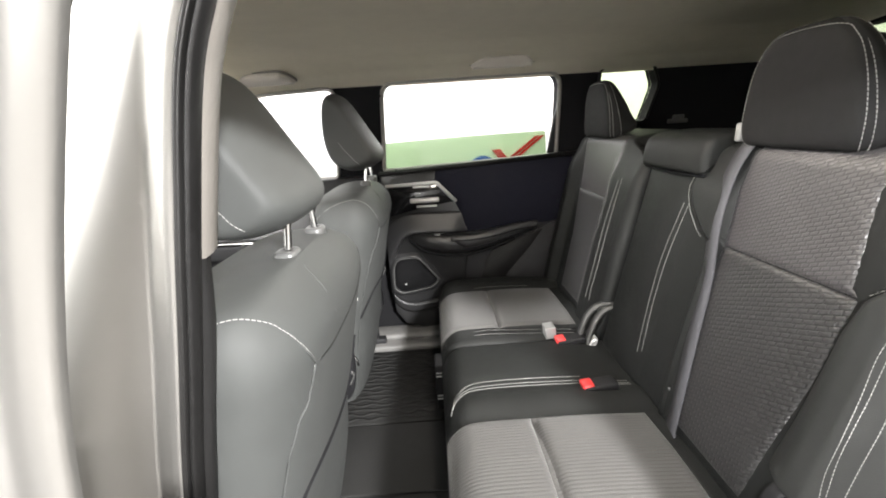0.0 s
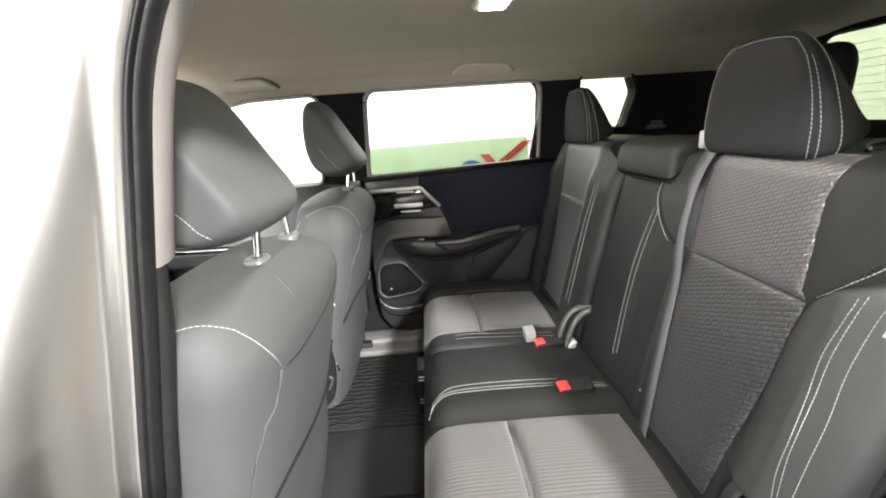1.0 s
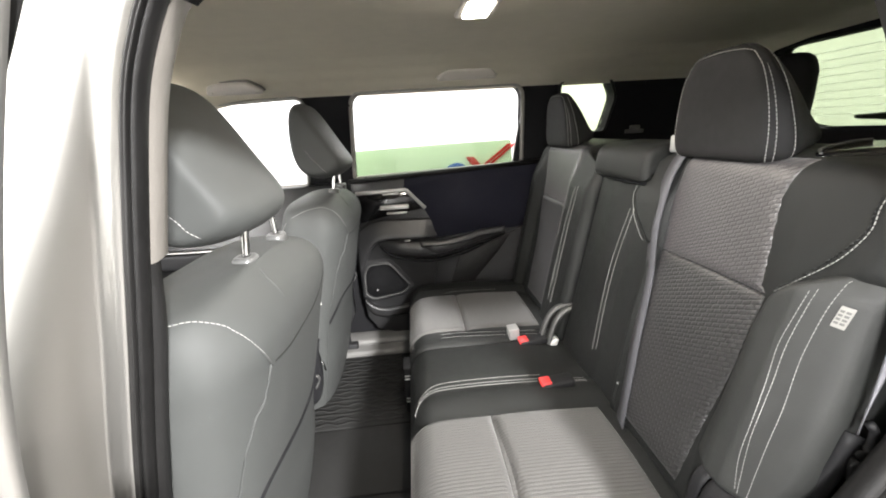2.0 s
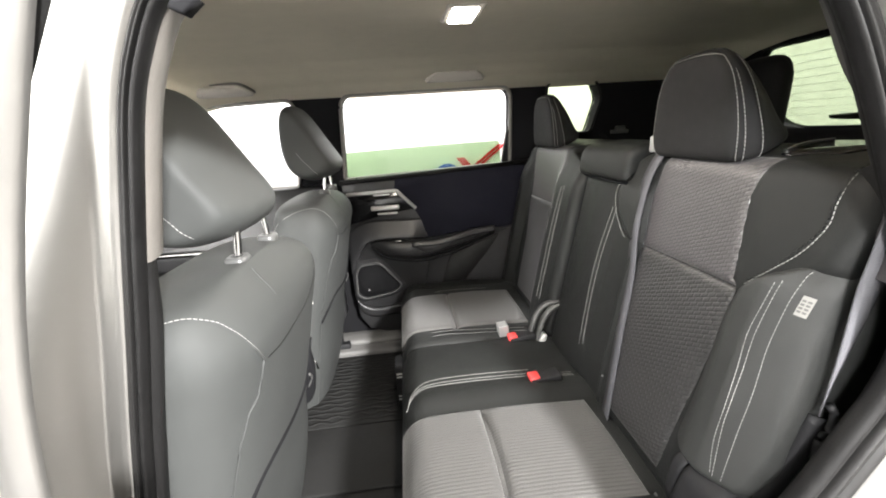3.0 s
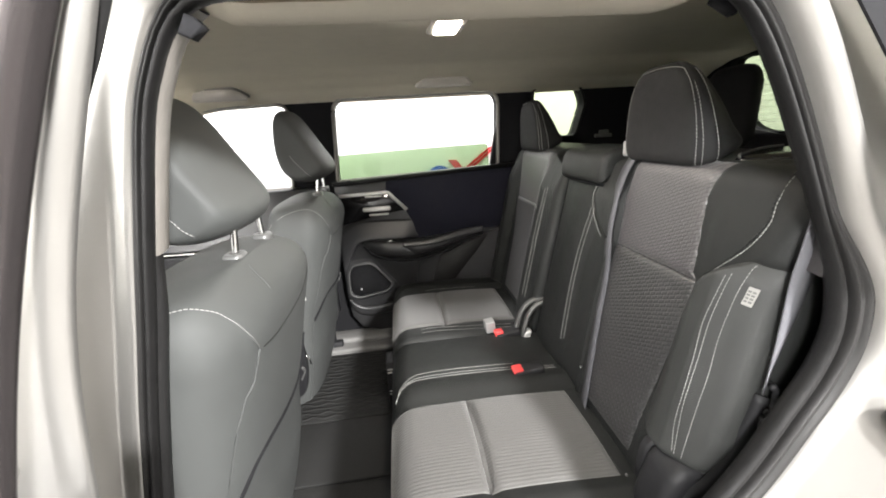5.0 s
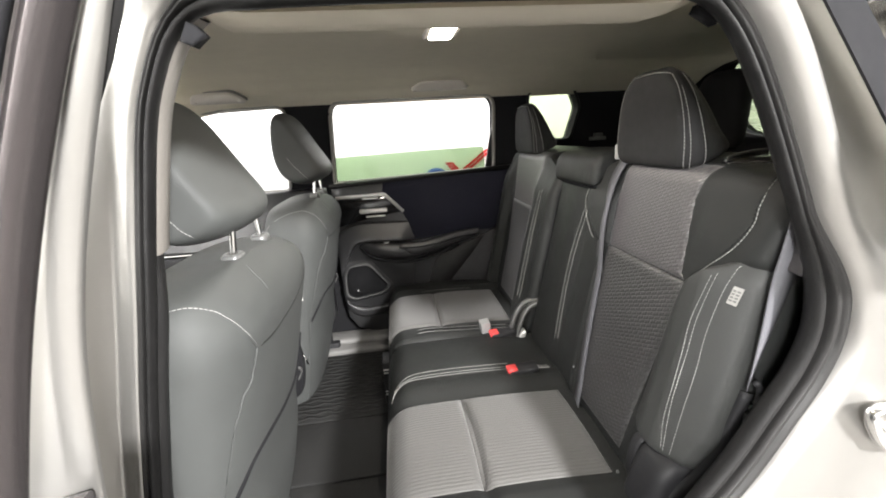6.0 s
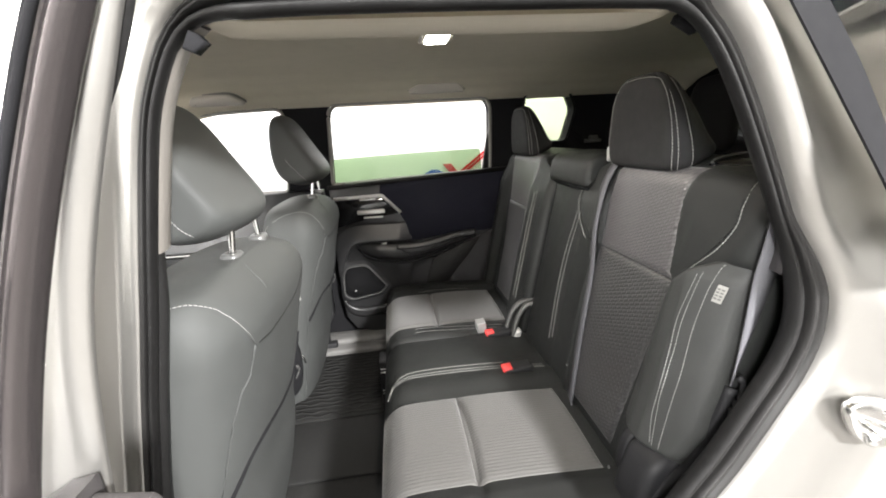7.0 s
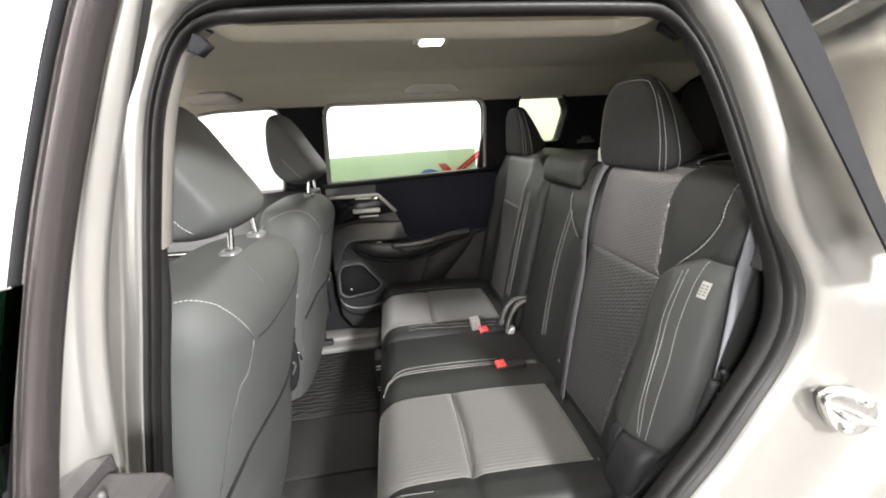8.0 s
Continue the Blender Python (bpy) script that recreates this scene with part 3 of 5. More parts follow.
for nm, mat, lab, profile, left in (
        ("aperture_trim", DARK_TRIM, "dark grey trim round the door opening", [(0.16, 0.665), (0.10, 0.632), (0.055, 0.606), (0.026, 0.584), (0.010, 0.570), (0.015, 0.5715)],
         [(0.16, 0.72), (0.11, 0.69), (0.07, 0.665), (0.046, 0.645), (0.0405, 0.622), (0.047, 0.6165)]),
        ("door_seal", RUBBER, "black bulb seal round the door opening", [(0.016, 0.576), (0.006, 0.573), (0.001, 0.566), (0.000, 0.557), (0.003, 0.549), (0.007, 0.546), (0.010, 0.549), (0.0115, 0.558)],
         [(0.050, 0.625), (0.041, 0.624), (0.0375, 0.618), (0.0365, 0.610), (0.0375, 0.603), (0.0395, 0.600), (0.042, 0.602), (0.043, 0.608)]),
        ("seal_groove", DARK_PILLAR, "black groove in the door seal", [(0.011, 0.556), (0.0135, 0.560), (0.0155, 0.556)],
         [(0.0425, 0.606), (0.044, 0.610), (0.0455, 0.606)]),
        ("door_flange", RUBBER_GREY, "dusty grey outer lip of the door seal", [(0.0145, 0.560), (0.0142, 0.546), (0.0160, 0.5405), (0.0180, 0.5388), (0.0198, 0.5405), (0.0212, 0.5385), (0.0235, 0.5345), (0.0262, 0.5335), (0.030, 0.5345)],
         [(0.0435, 0.609), (0.0436, 0.603), (0.0440, 0.600), (0.0446, 0.5985), (0.0452, 0.600), (0.0460, 0.599), (0.0468, 0.598), (0.0476, 0.598), (0.049, 0.602)]),
        ("body_panel", PAINT, "silver painted body side", [(0.026, 0.536), (0.029, 0.525), (0.033, 0.517), (0.040, 0.511), (0.050, 0.508), (0.09, 0.506), (0.115, 0.503), (0.135, 0.494), (0.15, 0.478), (0.165, 0.466), (0.19, 0.460), (0.26, 0.456), (0.6, 0.45)],
         [(0.047, 0.603), (0.049, 0.598), (0.056, 0.596), (0.063, 0.597), (0.069, 0.593)])):
    bm = bmesh.new()
    sweep(bm, profile, 0.97 if nm == "aperture_trim" else 0.0, left)
    part(nm, bm, mat, body, lab)

# greige upper trim on the pillar; below z 1.245 dark trim stands in for its shade
keep = [i for i in range(240) if LOOP[i].x < 0.06 and 1.245 < LOOP[i].y < 1.474]
keep.sort(key=lambda i: LOOP[i].y)
bm = bmesh.new()
rings = []
for i in keep:
    lw = smooth_step((-OUT[i].x - 0.1) / 0.75)
    rings.append([(LOOP[i].x + OUT[i].x * (o + lw * (q - o)), y + lw * (e - y), LOOP[i].y + OUT[i].y * (o + lw * (q - o))) for o, y, q, e in ((0.010, 0.569, 0.039, 0.618), (0.007, 0.580, 0.0372, 0.624), (0.009, 0.600, 0.0385, 0.638), (0.022, 0.625, 0.043, 0.655), (0.06, 0.66, 0.09, 0.70))])
loft(bm, rings, False)
part("pillar_trim", bm, PILLAR_TRIM, body, "greige upper pillar trim")

# grey trim of the pillar behind the opening
keep = [i for i in range(240) if LOOP[i].x > 0.515 and 1.18 < LOOP[i].y < 1.482]
keep.sort(key=lambda i: LOOP[i].y)
bm = bmesh.new()
rings = []
for i in keep:
    k = smooth_step((LOOP[i].y - 1.17) / 0.08) * (1 + 0.4 * smooth_step((1.40 - LOOP[i].y) / 0.1))
    rings.append([(LOOP[i].x + OUT[i].x * o * k, 0.569 + (y - 0.569) * min(1.0, 0.3 + 0.7 * k), LOOP[i].y + OUT[i].y * o * k) for o, y in ((0.010, 0.569), (0.012, 0.580), (0.030, 0.602), (0.047, 0.624), (0.053, 0.630), (0.060, 0.632), (0.085, 0.640))])
loft(bm, rings, False)
part("rear_pillar_trim", bm, DOOR_GREY, body, "grey plastic pillar trim")

# quarter window on the outside, black frame and dark glass
bm = bmesh.new()
def on_quarter(pts):
    return spline([(x, 0.436 + 0.3 * (z - 1.15), z) for x, z in pts], 30)


left = on_quarter(((0.572, 1.59), (0.590, 1.55), (0.614, 1.5), (0.640, 1.445), (0.669, 1.383), (0.700, 1.316), (0.727, 1.254), (0.742, 1.226), (0.766, 1.209), (0.83, 1.205)))
right = on_quarter(((0.618, 1.59), (0.634, 1.55), (0.656, 1.5), (0.673, 1.464), (0.691, 1.423), (0.707, 1.376), (0.722, 1.328), (0.745, 1.268), (0.766, 1.243), (0.84, 1.236)))
loft(bm, [[a, a + Vector((0, -0.003, 0)), b + Vector((0, -0.003, 0)), b] for a, b in zip(left, right)])
frame_q = part("quarter_window_frame", bm, DARK_PILLAR, body, "black outer quarter window frame", True)
bm = bmesh.new()
far_edge = [Vector((1.25, p.y, p.z)) for p in right]
loft(bm, [[a, b, b + Vector((0, 0.004, 0)), a + Vector((0, 0.004, 0))] for a, b in zip(right, far_edge)])
part("quarter_window_pane", bm, GLASS_DARK, frame_q, "dark reflecting quarter window")

# hook on the far side trim behind the rear seats
bm = bmesh.new()
box(bm, 1.100, 1.178, 1.900, 1.917, 1.320, 1.336, 0.004)
box(bm, 1.120, 1.160, 1.896, 1.917, 1.334, 1.352, 0.004)
part("trim_hook", bm, GREY_TRIM, body, "grey plastic hook on the side trim")

# latch striker on the jamb
striker = thing("door_striker", "bright steel door striker bolted to the silver jamb", "door latch")
bm = bmesh.new()
plate(bm, [(0.725, 1.035), (0.775, 1.036), (0.812, 1.0), (0.80, 0.968), (0.765, 0.97), (0.735, 1.0)], lambda u, v, d: (u, 0.486 + d, v), 0.012, 0.003, 30)
part("base_plate", bm, CHROME, striker)
for x, z in ((0.785, 1.022), (0.762, 0.985)):
    bm = bmesh.new()
    rounded(bm, [(0, 0, 0, 0.010, 0.010), (0, 0, 0.006, 0.009, 0.009), (0, 0, 0.009, 0.004, 0.004)], 2, 14)
    bmesh.ops.transform(bm, matrix=pose(x, 0.486, z, 90), verts=bm.verts)
    part("bolt", bm, CHROME, striker)
bm = bmesh.new()
tube(bm, spline([(0.742, 0.486, 1.012), (0.744, 0.472, 1.010), (0.765, 0.468, 1.003), (0.786, 0.472, 0.996), (0.788, 0.486, 0.994)], 20), 0.004)
part("loop", bm, CHROME, striker)
striker.location.x = 0.022

# ---- open rear door beside the camera ----
door = thing("rear_door", "open silver rear door with lowered green window", "car door")
edge = spline([(-0.030, 0.357, 1.06), (-0.0165, 0.364, 1.145), (-0.0014, 0.3715, 1.215), (0.017, 0.3785, 1.285), (0.0393, 0.3854, 1.354), (0.0662, 0.3924, 1.424), (0.0817, 0.3959, 1.459), (0.113, 0.402, 1.53), (0.136, 0.406, 1.58)], 30)
side = Vector((0.30, 0.95, 0)).normalized()
bm = bmesh.new()
rings = []
for p in edge:
    n = Vector((side.y, -side.x, 0))
    c = p - side * 0.0115 - n * 0.006
    rings.append([c + side * 0.0115 * math.copysign(abs(math.cos(a)) ** 0.6, math.cos(a)) + n * 0.009 * math.copysign(abs(math.sin(a)) ** 0.8, math.sin(a)) for a in (2 * math.pi * j / 20 for j in range(20))])
loft(bm, rings)
part("window_frame", bm, BRONZE, door, "dark satin window frame")
bm = bmesh.new()
strip(bm, [p - side * 0.0262 + Vector((-0.004, 0, 0)) for p in edge], 0.0045, 0.003, side)
part("glass_channel", bm, DARK_PILLAR, door)
rim = spline([(0.148, 0, 1.58), (0.115, 0, 1.53), (0.0874, 0, 1.466), (0.0715, 0, 1.426), (0.0555, 0, 1.386), (0.0405, 0, 1.346), (0.0268, 0, 1.305), (0.0160, 0, 1.265), (0.0080, 0, 1.225), (0.0016, 0, 1.185), (-0.0040, 0, 1.145), (-0.012, 0, 1.05), (-0.02, 0, 0.8), (-0.018, 0, 0.5)], 52)
bm = bmesh.new()
loft(bm, [[(p.x + dx, y, p.z) for dx, y in ((-0.20 + 0.166 * smooth_step((p.z - 1.14) / 0.04), 0.3985), (-0.06 + 0.030 * smooth_step((p.z - 1.14) / 0.04), 0.3975), (-0.016, 0.3975), (-0.012, 0.3982), (-0.007, 0.4005), (-0.003, 0.4035), (0.0, 0.407), (-0.003, 0.4095), (-0.012, 0.411))] for p in rim], False)
part("outer_skin", bm, PAINT, door, "silver painted outer skin with a rolled edge")
bm = bmesh.new()
loft(bm, [[(p.x - 0.026, 0.4115, p.z), (p.x - 0.018 + 0.020 * smooth_step((p.z - 1.32) / 0.13), 0.412, p.z), (p.x - 0.019 + 0.020 * smooth_step((p.z - 1.32) / 0.13), 0.414, p.z), (p.x - 0.026, 0.415, p.z)] for p in rim])
part("edge_seal", bm, RUBBER, door, "black rubber strip behind the door edge")
bm = bmesh.new()
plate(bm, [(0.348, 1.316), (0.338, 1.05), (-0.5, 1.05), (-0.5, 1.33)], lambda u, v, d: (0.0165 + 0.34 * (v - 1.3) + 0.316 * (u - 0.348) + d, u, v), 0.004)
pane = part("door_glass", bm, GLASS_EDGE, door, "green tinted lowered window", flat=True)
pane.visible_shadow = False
bm = bmesh.new()
plate(bm, [(0.0005, 0.5), (0.026, 0.5), (0.034, 1.10), (0.0405, 1.142), (0.040, 1.149), (0.036, 1.154), (0.0005, 1.160)], lambda u, v, d: (u, 0.388 - d, v), 0.95, 0.003)
inner = part("inner_panel", bm, DOOR_GREY, door, "grey plastic inner door panel", flat=True)
bm = bmesh.new()
plate(bm, [(-0.13, 0.5), (-0.002, 0.5), (-0.002, 1.168), (-0.018, 1.166), (-0.045, 1.150), (-0.13, 1.140)], lambda u, v, d: (u, 0.398 - d, v), 0.96, 0.004)
part("sash_cover", bm, DOOR_GREY, inner, "grey cover at the foot of the window frame", flat=True)
bm = bmesh.new()
box(bm, -0.0045, 0.0038, -0.55, 0.385, 0.55, 1.150)
part("panel_gap", bm, DARK_PILLAR, inner, "black gap between the panel and the frame cover")
bm = bmesh.new()
rounded(bm, [(0, 0, 0, 0.0025, 0.0025), (0, 0, 0.006, 0.0025, 0.0025), (0, 0, 0.008, 0.0012, 0.0012)], 2, 12)
bmesh.ops.transform(bm, matrix=pose(0.012, 0.364, 1.158), verts=bm.verts)
part("lock_pin", bm, DOOR_GREY, inner)

# ---- rear door on the other side ----
fdoor = thing("rear_door", "closed rear door with black trim and half lowered green window", "car door")
DY = 1.895


def on_door(u, v, d):
    return (u, DY + d, v)


bm = bmesh.new()
plate(bm, [(-0.066, 1.19), (-0.068, 0.9), (-0.07, 0.68), (-0.06, 0.58), (-0.02, 0.52), (0.06, 0.495), (0.4, 0.48), (0.78, 0.48), (0.78, 1.0), (0.75, 1.232), (0.3, 1.215)], on_door, 0.06, 0.012)
panel = part("door_panel", bm, DOOR_TRIM, fdoor, "charcoal plastic door panel")
bm = bmesh.new()
plate(bm, [(0.155, 1.198), (0.45, 1.215), (0.71, 1.225), (0.73, 0.98), (0.62, 0.955), (0.45, 0.952), (0.262, 0.934), (0.264, 0.975), (0.256, 1.010), (0.228, 1.066), (0.150, 1.150)], lambda u, v, d: (u, DY - 0.009 + d, v), 0.02, 0.006)
part("upper_trim", bm, SOFT_TRIM, panel, "navy black soft trim")
bm = bmesh.new()
strip(bm, [(-0.07, DY - 0.003, 1.196), (0.3, DY - 0.003, 1.213), (0.75, DY - 0.003, 1.232)], 0.016, 0.03, (0, 0, 1))
part("belt_seal", bm, RUBBER, panel)
# bezel with the inner handle
bm = bmesh.new()
plate(bm, [(-0.05, 1.142), (0.155, 1.148), (0.232, 1.068), (0.08, 1.046), (-0.05, 1.018)], lambda u, v, d: (u, DY - 0.008 + d, v), 0.02, 0.004)
bezel = part("handle_bezel", bm, GLOSS_BLACK, panel, "gloss black handle surround")
bm = bmesh.new()
strip(bm, [(-0.05, DY - 0.012, 1.146), (0.152, DY - 0.012, 1.150), (0.160, DY - 0.012, 1.148), (0.234, DY - 0.012, 1.068)], 0.014, 0.008, (0.6, 0, 1))
part("bezel_trim", bm, SATIN, bezel, "satin chrome edge")
bm = bmesh.new()
box(bm, 0.045, 0.165, DY - 0.028, DY - 0.012, 1.072, 1.092, 0.006)
part("door_lever", bm, SATIN, bezel, "chrome door lever")
bm = bmesh.new()
box(bm, 0.07, 0.155, DY - 0.018, DY - 0.006, 1.052, 1.060, 0.003)
box(bm, 0.06, 0.13, DY - 0.015, DY - 0.006, 1.132, 1.139, 0.002)
part("lever_trim", bm, SATIN, bezel)
bm = bmesh.new()
tube(bm, [(0.0, DY - 0.004, 1.196), (0.0, DY - 0.004, 1.212)], 0.004)
part("lock_pin", bm, BLACK_TRIM, panel)
# swept ledge over the armrest
bm = bmesh.new()
path = spline([(0.290, 0.942), (0.16, 0.947), (0.05, 0.949), (0.005, 0.935), (-0.030, 0.885), (-0.052, 0.83), (-0.062, 0.78)], 36)
rings = []
for i, p in enumerate(path):
    t = (path[min(i + 1, 35)] - path[max(i - 1, 0)]).normalized()
    n = Vector((t.y, -t.x))
    n = n if n.y > 0 or n.x < 0 else -n
    fade = (1 - 0.75 * smooth_step((i - 22) / 13)) * (0.25 + 0.75 * smooth_step(i / 7))
    rings.append([(max(-0.069, p.x + n.x * o), DY + 0.002 - h * fade, p.y + n.y * o) for o, h in ((0.085, 0.0), (0.068, 0.007), (0.045, 0.017), (0.022, 0.029), (0.008, 0.036), (0.001, 0.037), (-0.005, 0.034), (-0.009, 0.016), (-0.012, 0.0))])
loft(bm, rings)
part("ledge", bm, DOOR_TRIM, panel, "grey swept ledge")
# dark lower rear part and a raised corner panel on it
bm = bmesh.new()
plate(bm, [(0.285, 0.86), (0.262, 0.79), (0.250, 0.70), (0.25, 0.49), (0.75, 0.49), (0.75, 0.98), (0.61, 0.94), (0.45, 0.88)], lambda u, v, d: (u, DY - 0.010 + d, v), 0.02, 0.006)
part("lower_trim", bm, BLACK_TRIM, panel, "black lower corner trim")
bm = bmesh.new()
plate(bm, [(0.318, 0.70), (0.340, 0.77), (0.372, 0.848), (0.47, 0.885), (0.595, 0.930), (0.54, 0.855), (0.43, 0.725), (0.41, 0.70)], lambda u, v, d: (u, DY - 0.018 + d, v), 0.02, 0.006)
part("corner_panel", bm, DARK_TRIM, panel, "dark grey corner panel")


# armrest
def between(pts, u):
    for (a, za), (b, zb) in zip(pts, pts[1:]):
        if u <= b:
            return za + (zb - za) * smooth_step((u - a) / (b - a)) * 0.4 + (zb - za) * (u - a) / (b - a) * 0.6
    return pts[-1][1]


ARM_TOP = ((0.028, 0.924), (0.045, 0.941), (0.10, 0.940), (0.205, 0.930), (0.297, 0.929), (0.39, 0.942), (0.474, 0.957), (0.57, 0.962))
ARM_LOW = ((0.028, 0.918), (0.045, 0.900), (0.081, 0.879), (0.182, 0.853), (0.266, 0.849), (0.361, 0.868), (0.473, 0.900), (0.57, 0.926))
bm = bmesh.new()
rings = []
for i in range(41):
    u = 0.028 + 0.542 * (i / 40) ** 1.25
    top, low = between(ARM_TOP, u), between(ARM_LOW, u)
    d = 0.056 * smooth_step((u - 0.0) / 0.12) * (1 - 0.62 * smooth_step((u - 0.30) / 0.27))
    rings.append([(u, DY + 0.002, top), (u, DY - 0.55 * d, top + 0.001), (u, DY - 0.9 * d, top - 0.004), (u, DY - d, top - 0.4 * (top - low)), (u, DY - 0.93 * d, top - 0.72 * (top - low)), (u, DY - 0.7 * d, low + 0.004), (u, DY - 0.3 * d, low - 0.002), (u, DY + 0.002, low - 0.002)])
loft(bm, rings)
arm = part("armrest", bm, DOOR_TRIM, panel, "charcoal armrest with pull handle")
bm = bmesh.new()
rings = []
for i in range(33):
    u = 0.203 + 0.367 * i / 32
    top, low = between(ARM_TOP, u), between(ARM_LOW, u)
    low = top - (top - low) * (0.25 + 0.42 * smooth_step(i / 6))
    d = 0.060 * (1 - 0.6 * smooth_step((u - 0.30) / 0.27)) + 0.004
    rings.append([(u, DY - 0.3 * d, top + 0.003), (u, DY - 0.8 * d, top + 0.006), (u, DY - d, top - 0.002), (u, DY - 1.04 * d, (top + low) / 2), (u, DY - d, low + 0.003), (u, DY - 0.8 * d, low - 0.002)])
loft(bm, rings)
part("armrest_pad", bm, DOOR_TRIM, arm, "padded dark armrest top")
bm = bmesh.new()
tube(bm, spline([(u, DY - 0.064 * (1 - 0.58 * smooth_step((u - 0.30) / 0.27)) - 0.003, between(ARM_TOP, u) - 0.017 + 0.003 * math.sin(9 * u)) for u in (0.22, 0.27, 0.33, 0.40, 0.47, 0.55)], 30), 0.0030, 6)
part("pad_seam", bm, DARK_PILLAR, arm)
bm = bmesh.new()
tube(bm, spline([(0.03, DY - 0.004, 0.915), (0.081, DY - 0.030, 0.873), (0.182, DY - 0.040, 0.847), (0.266, DY - 0.040, 0.844), (0.361, DY - 0.034, 0.863), (0.473, DY - 0.02, 0.896)], 40), 0.0060, 6)
part("armrest_joint", bm, DARK_PILLAR, arm)
bm = bmesh.new()
box(bm, 0.135, 0.160, DY - 0.052, DY - 0.04, 0.937, 0.944, 0.002)
part("window_switch", bm, SILVER, arm)
# loudspeaker
HEX = window_hole([(-0.049, 0.795, 0.02), (-0.029, 0.832, 0.02), (0.058, 0.838, 0.03), (0.143, 0.729, 0.02), (0.110, 0.698, 0.02), (-0.022, 0.676, 0.02), (-0.052, 0.700, 0.015)])


def hexagon(k, h):
    return [(0.042 + (u - 0.042) * k, DY + 0.002 - h, 0.757 + (v - 0.757) * k) for u, v in HEX]


bm = bmesh.new()
loft(bm, [hexagon(1.0, -0.012), hexagon(1.0, 0.003)])
spk = part("speaker_grille", bm, DARK_PILLAR, panel, "black speaker grille")
bm = bmesh.new()
loft(bm, [[(max(-0.069, x), y, z) for x, y, z in hexagon(k, h)] for k, h in ((1.30, 0.0), (1.24, 0.004), (1.16, 0.012), (1.08, 0.018), (1.03, 0.019), (0.995, 0.016), (0.975, 0.004))], True, False)
part("speaker_ring", bm, DOOR_TRIM, spk, "grey ring round the speaker")
bm = bmesh.new()
tube(bm, hexagon(1.005, 0.018), 0.0024, 6, True)
part("ring_edge", bm, GREY_TRIM, spk)
bm = bmesh.new()
for i in range(26):
    for j in range(20):
        u, v = -0.044 + 0.0072 * i + 0.0036 * (j % 2), 0.684 + 0.0075 * j
        if abs((u - 0.040) / 0.080) ** 2.2 + abs((v - 0.757) / 0.066) ** 2.2 < 1:
            box(bm, u, u + 0.003, DY - 0.0025, DY - 0.0005, v, v + 0.003)
tagged(part("grille_dots", bm, DARK_TRIM, spk), kind="stuff")
bm = bmesh.new()
rounded(bm, [(0, 0, 0, 0.004, 0.004), (0, 0, 0.003, 0.0035, 0.0035), (0, 0, 0.004, 0.002, 0.002)], 2, 12)
bmesh.ops.transform(bm, matrix=pose(-0.004, DY - 0.001, 0.712, 90), verts=bm.verts)
part("badge", bm, SATIN, spk, "small silver badge")
bm = bmesh.new()
path = spline([(-0.060, 0.672), (-0.035, 0.640), (0.0, 0.622), (0.045, 0.618), (0.14, 0.630)], 18)
loft(bm, [[(p.x, DY + 0.004, p.y + 0.010), (p.x, DY - 0.012, p.y + 0.006), (p.x, DY - 0.018, p.y), (p.x, DY - 0.016, p.y - 0.008), (p.x, DY - 0.008, p.y - 0.03), (p.x, DY + 0.004, p.y - 0.05)] for p in path])
part("map_pocket", bm, DOOR_TRIM, panel)
# window frame and glass
bm = bmesh.new()
tube(bm, [on_side(u, v, -0.006) for u, v in REAR_HOLE], 0.008, 8, True)
part("window_frame", bm, FRAME_GREY, fdoor, "grey inner window frame")
bm = bmesh.new()
plate(bm, [(0.655, 1.30), (0.655, 1.44), (0.64, 1.36), (0.625, 1.22), (0.66, 1.22)], lambda u, v, d: on_side(u, v, -0.004 + d), 0.02)
part("window_corner", bm, BLACK_TRIM, fdoor)
bm = bmesh.new()
plate(bm, [(-0.06, 1.18), (0.625, 1.18), (0.617, 1.318), (0.606, 1.323), (0.3, 1.320), (-0.06, 1.312)], lambda u, v, d: (u, 1.945 + d, v), 0.004)
pane = part("door_glass", bm, GLASS_GREEN, fdoor, "green tinted half lowered glass", flat=True)
pane.visible_shadow = False

# front door on the other side
gdoor = thing("front_door", "closed front door with black trim and lowered window", "car door")
bm = bmesh.new()
plate(bm, [(-0.125, 1.19), (-0.12, 0.6), (-0.16, 0.52), (-0.3, 0.49), (-1.1, 0.49), (-1.15, 1.17)], on_door, 0.06, 0.012)
part("door_panel", bm, DOOR_TRIM, gdoor, "charcoal plastic door panel")
bm = bmesh.new()
pad(bm, [(-1.0, 0.90), (-0.30, 0.88), (-0.28, 0.93), (-0.4, 0.955), (-1.0, 0.96)], 1.82, 1.90, 0.02)
part("armrest", bm, BLACK_TRIM, gdoor)
bm = bmesh.new()
strip(bm, [(-1.0, 1.825, 0.965), (-0.6, 1.822, 0.963), (-0.3, 1.825, 0.945)], 0.012, 0.008, (0, 0, 1))
part("trim_strip", bm, CHROME, gdoor, "satin chrome strip")
bm = bmesh.new()
tube(bm, [on_side(u, v, -0.006) for u, v in FRONT_HOLE], 0.007, 8, True)
part("window_frame", bm, FRAME_GREY, gdoor)


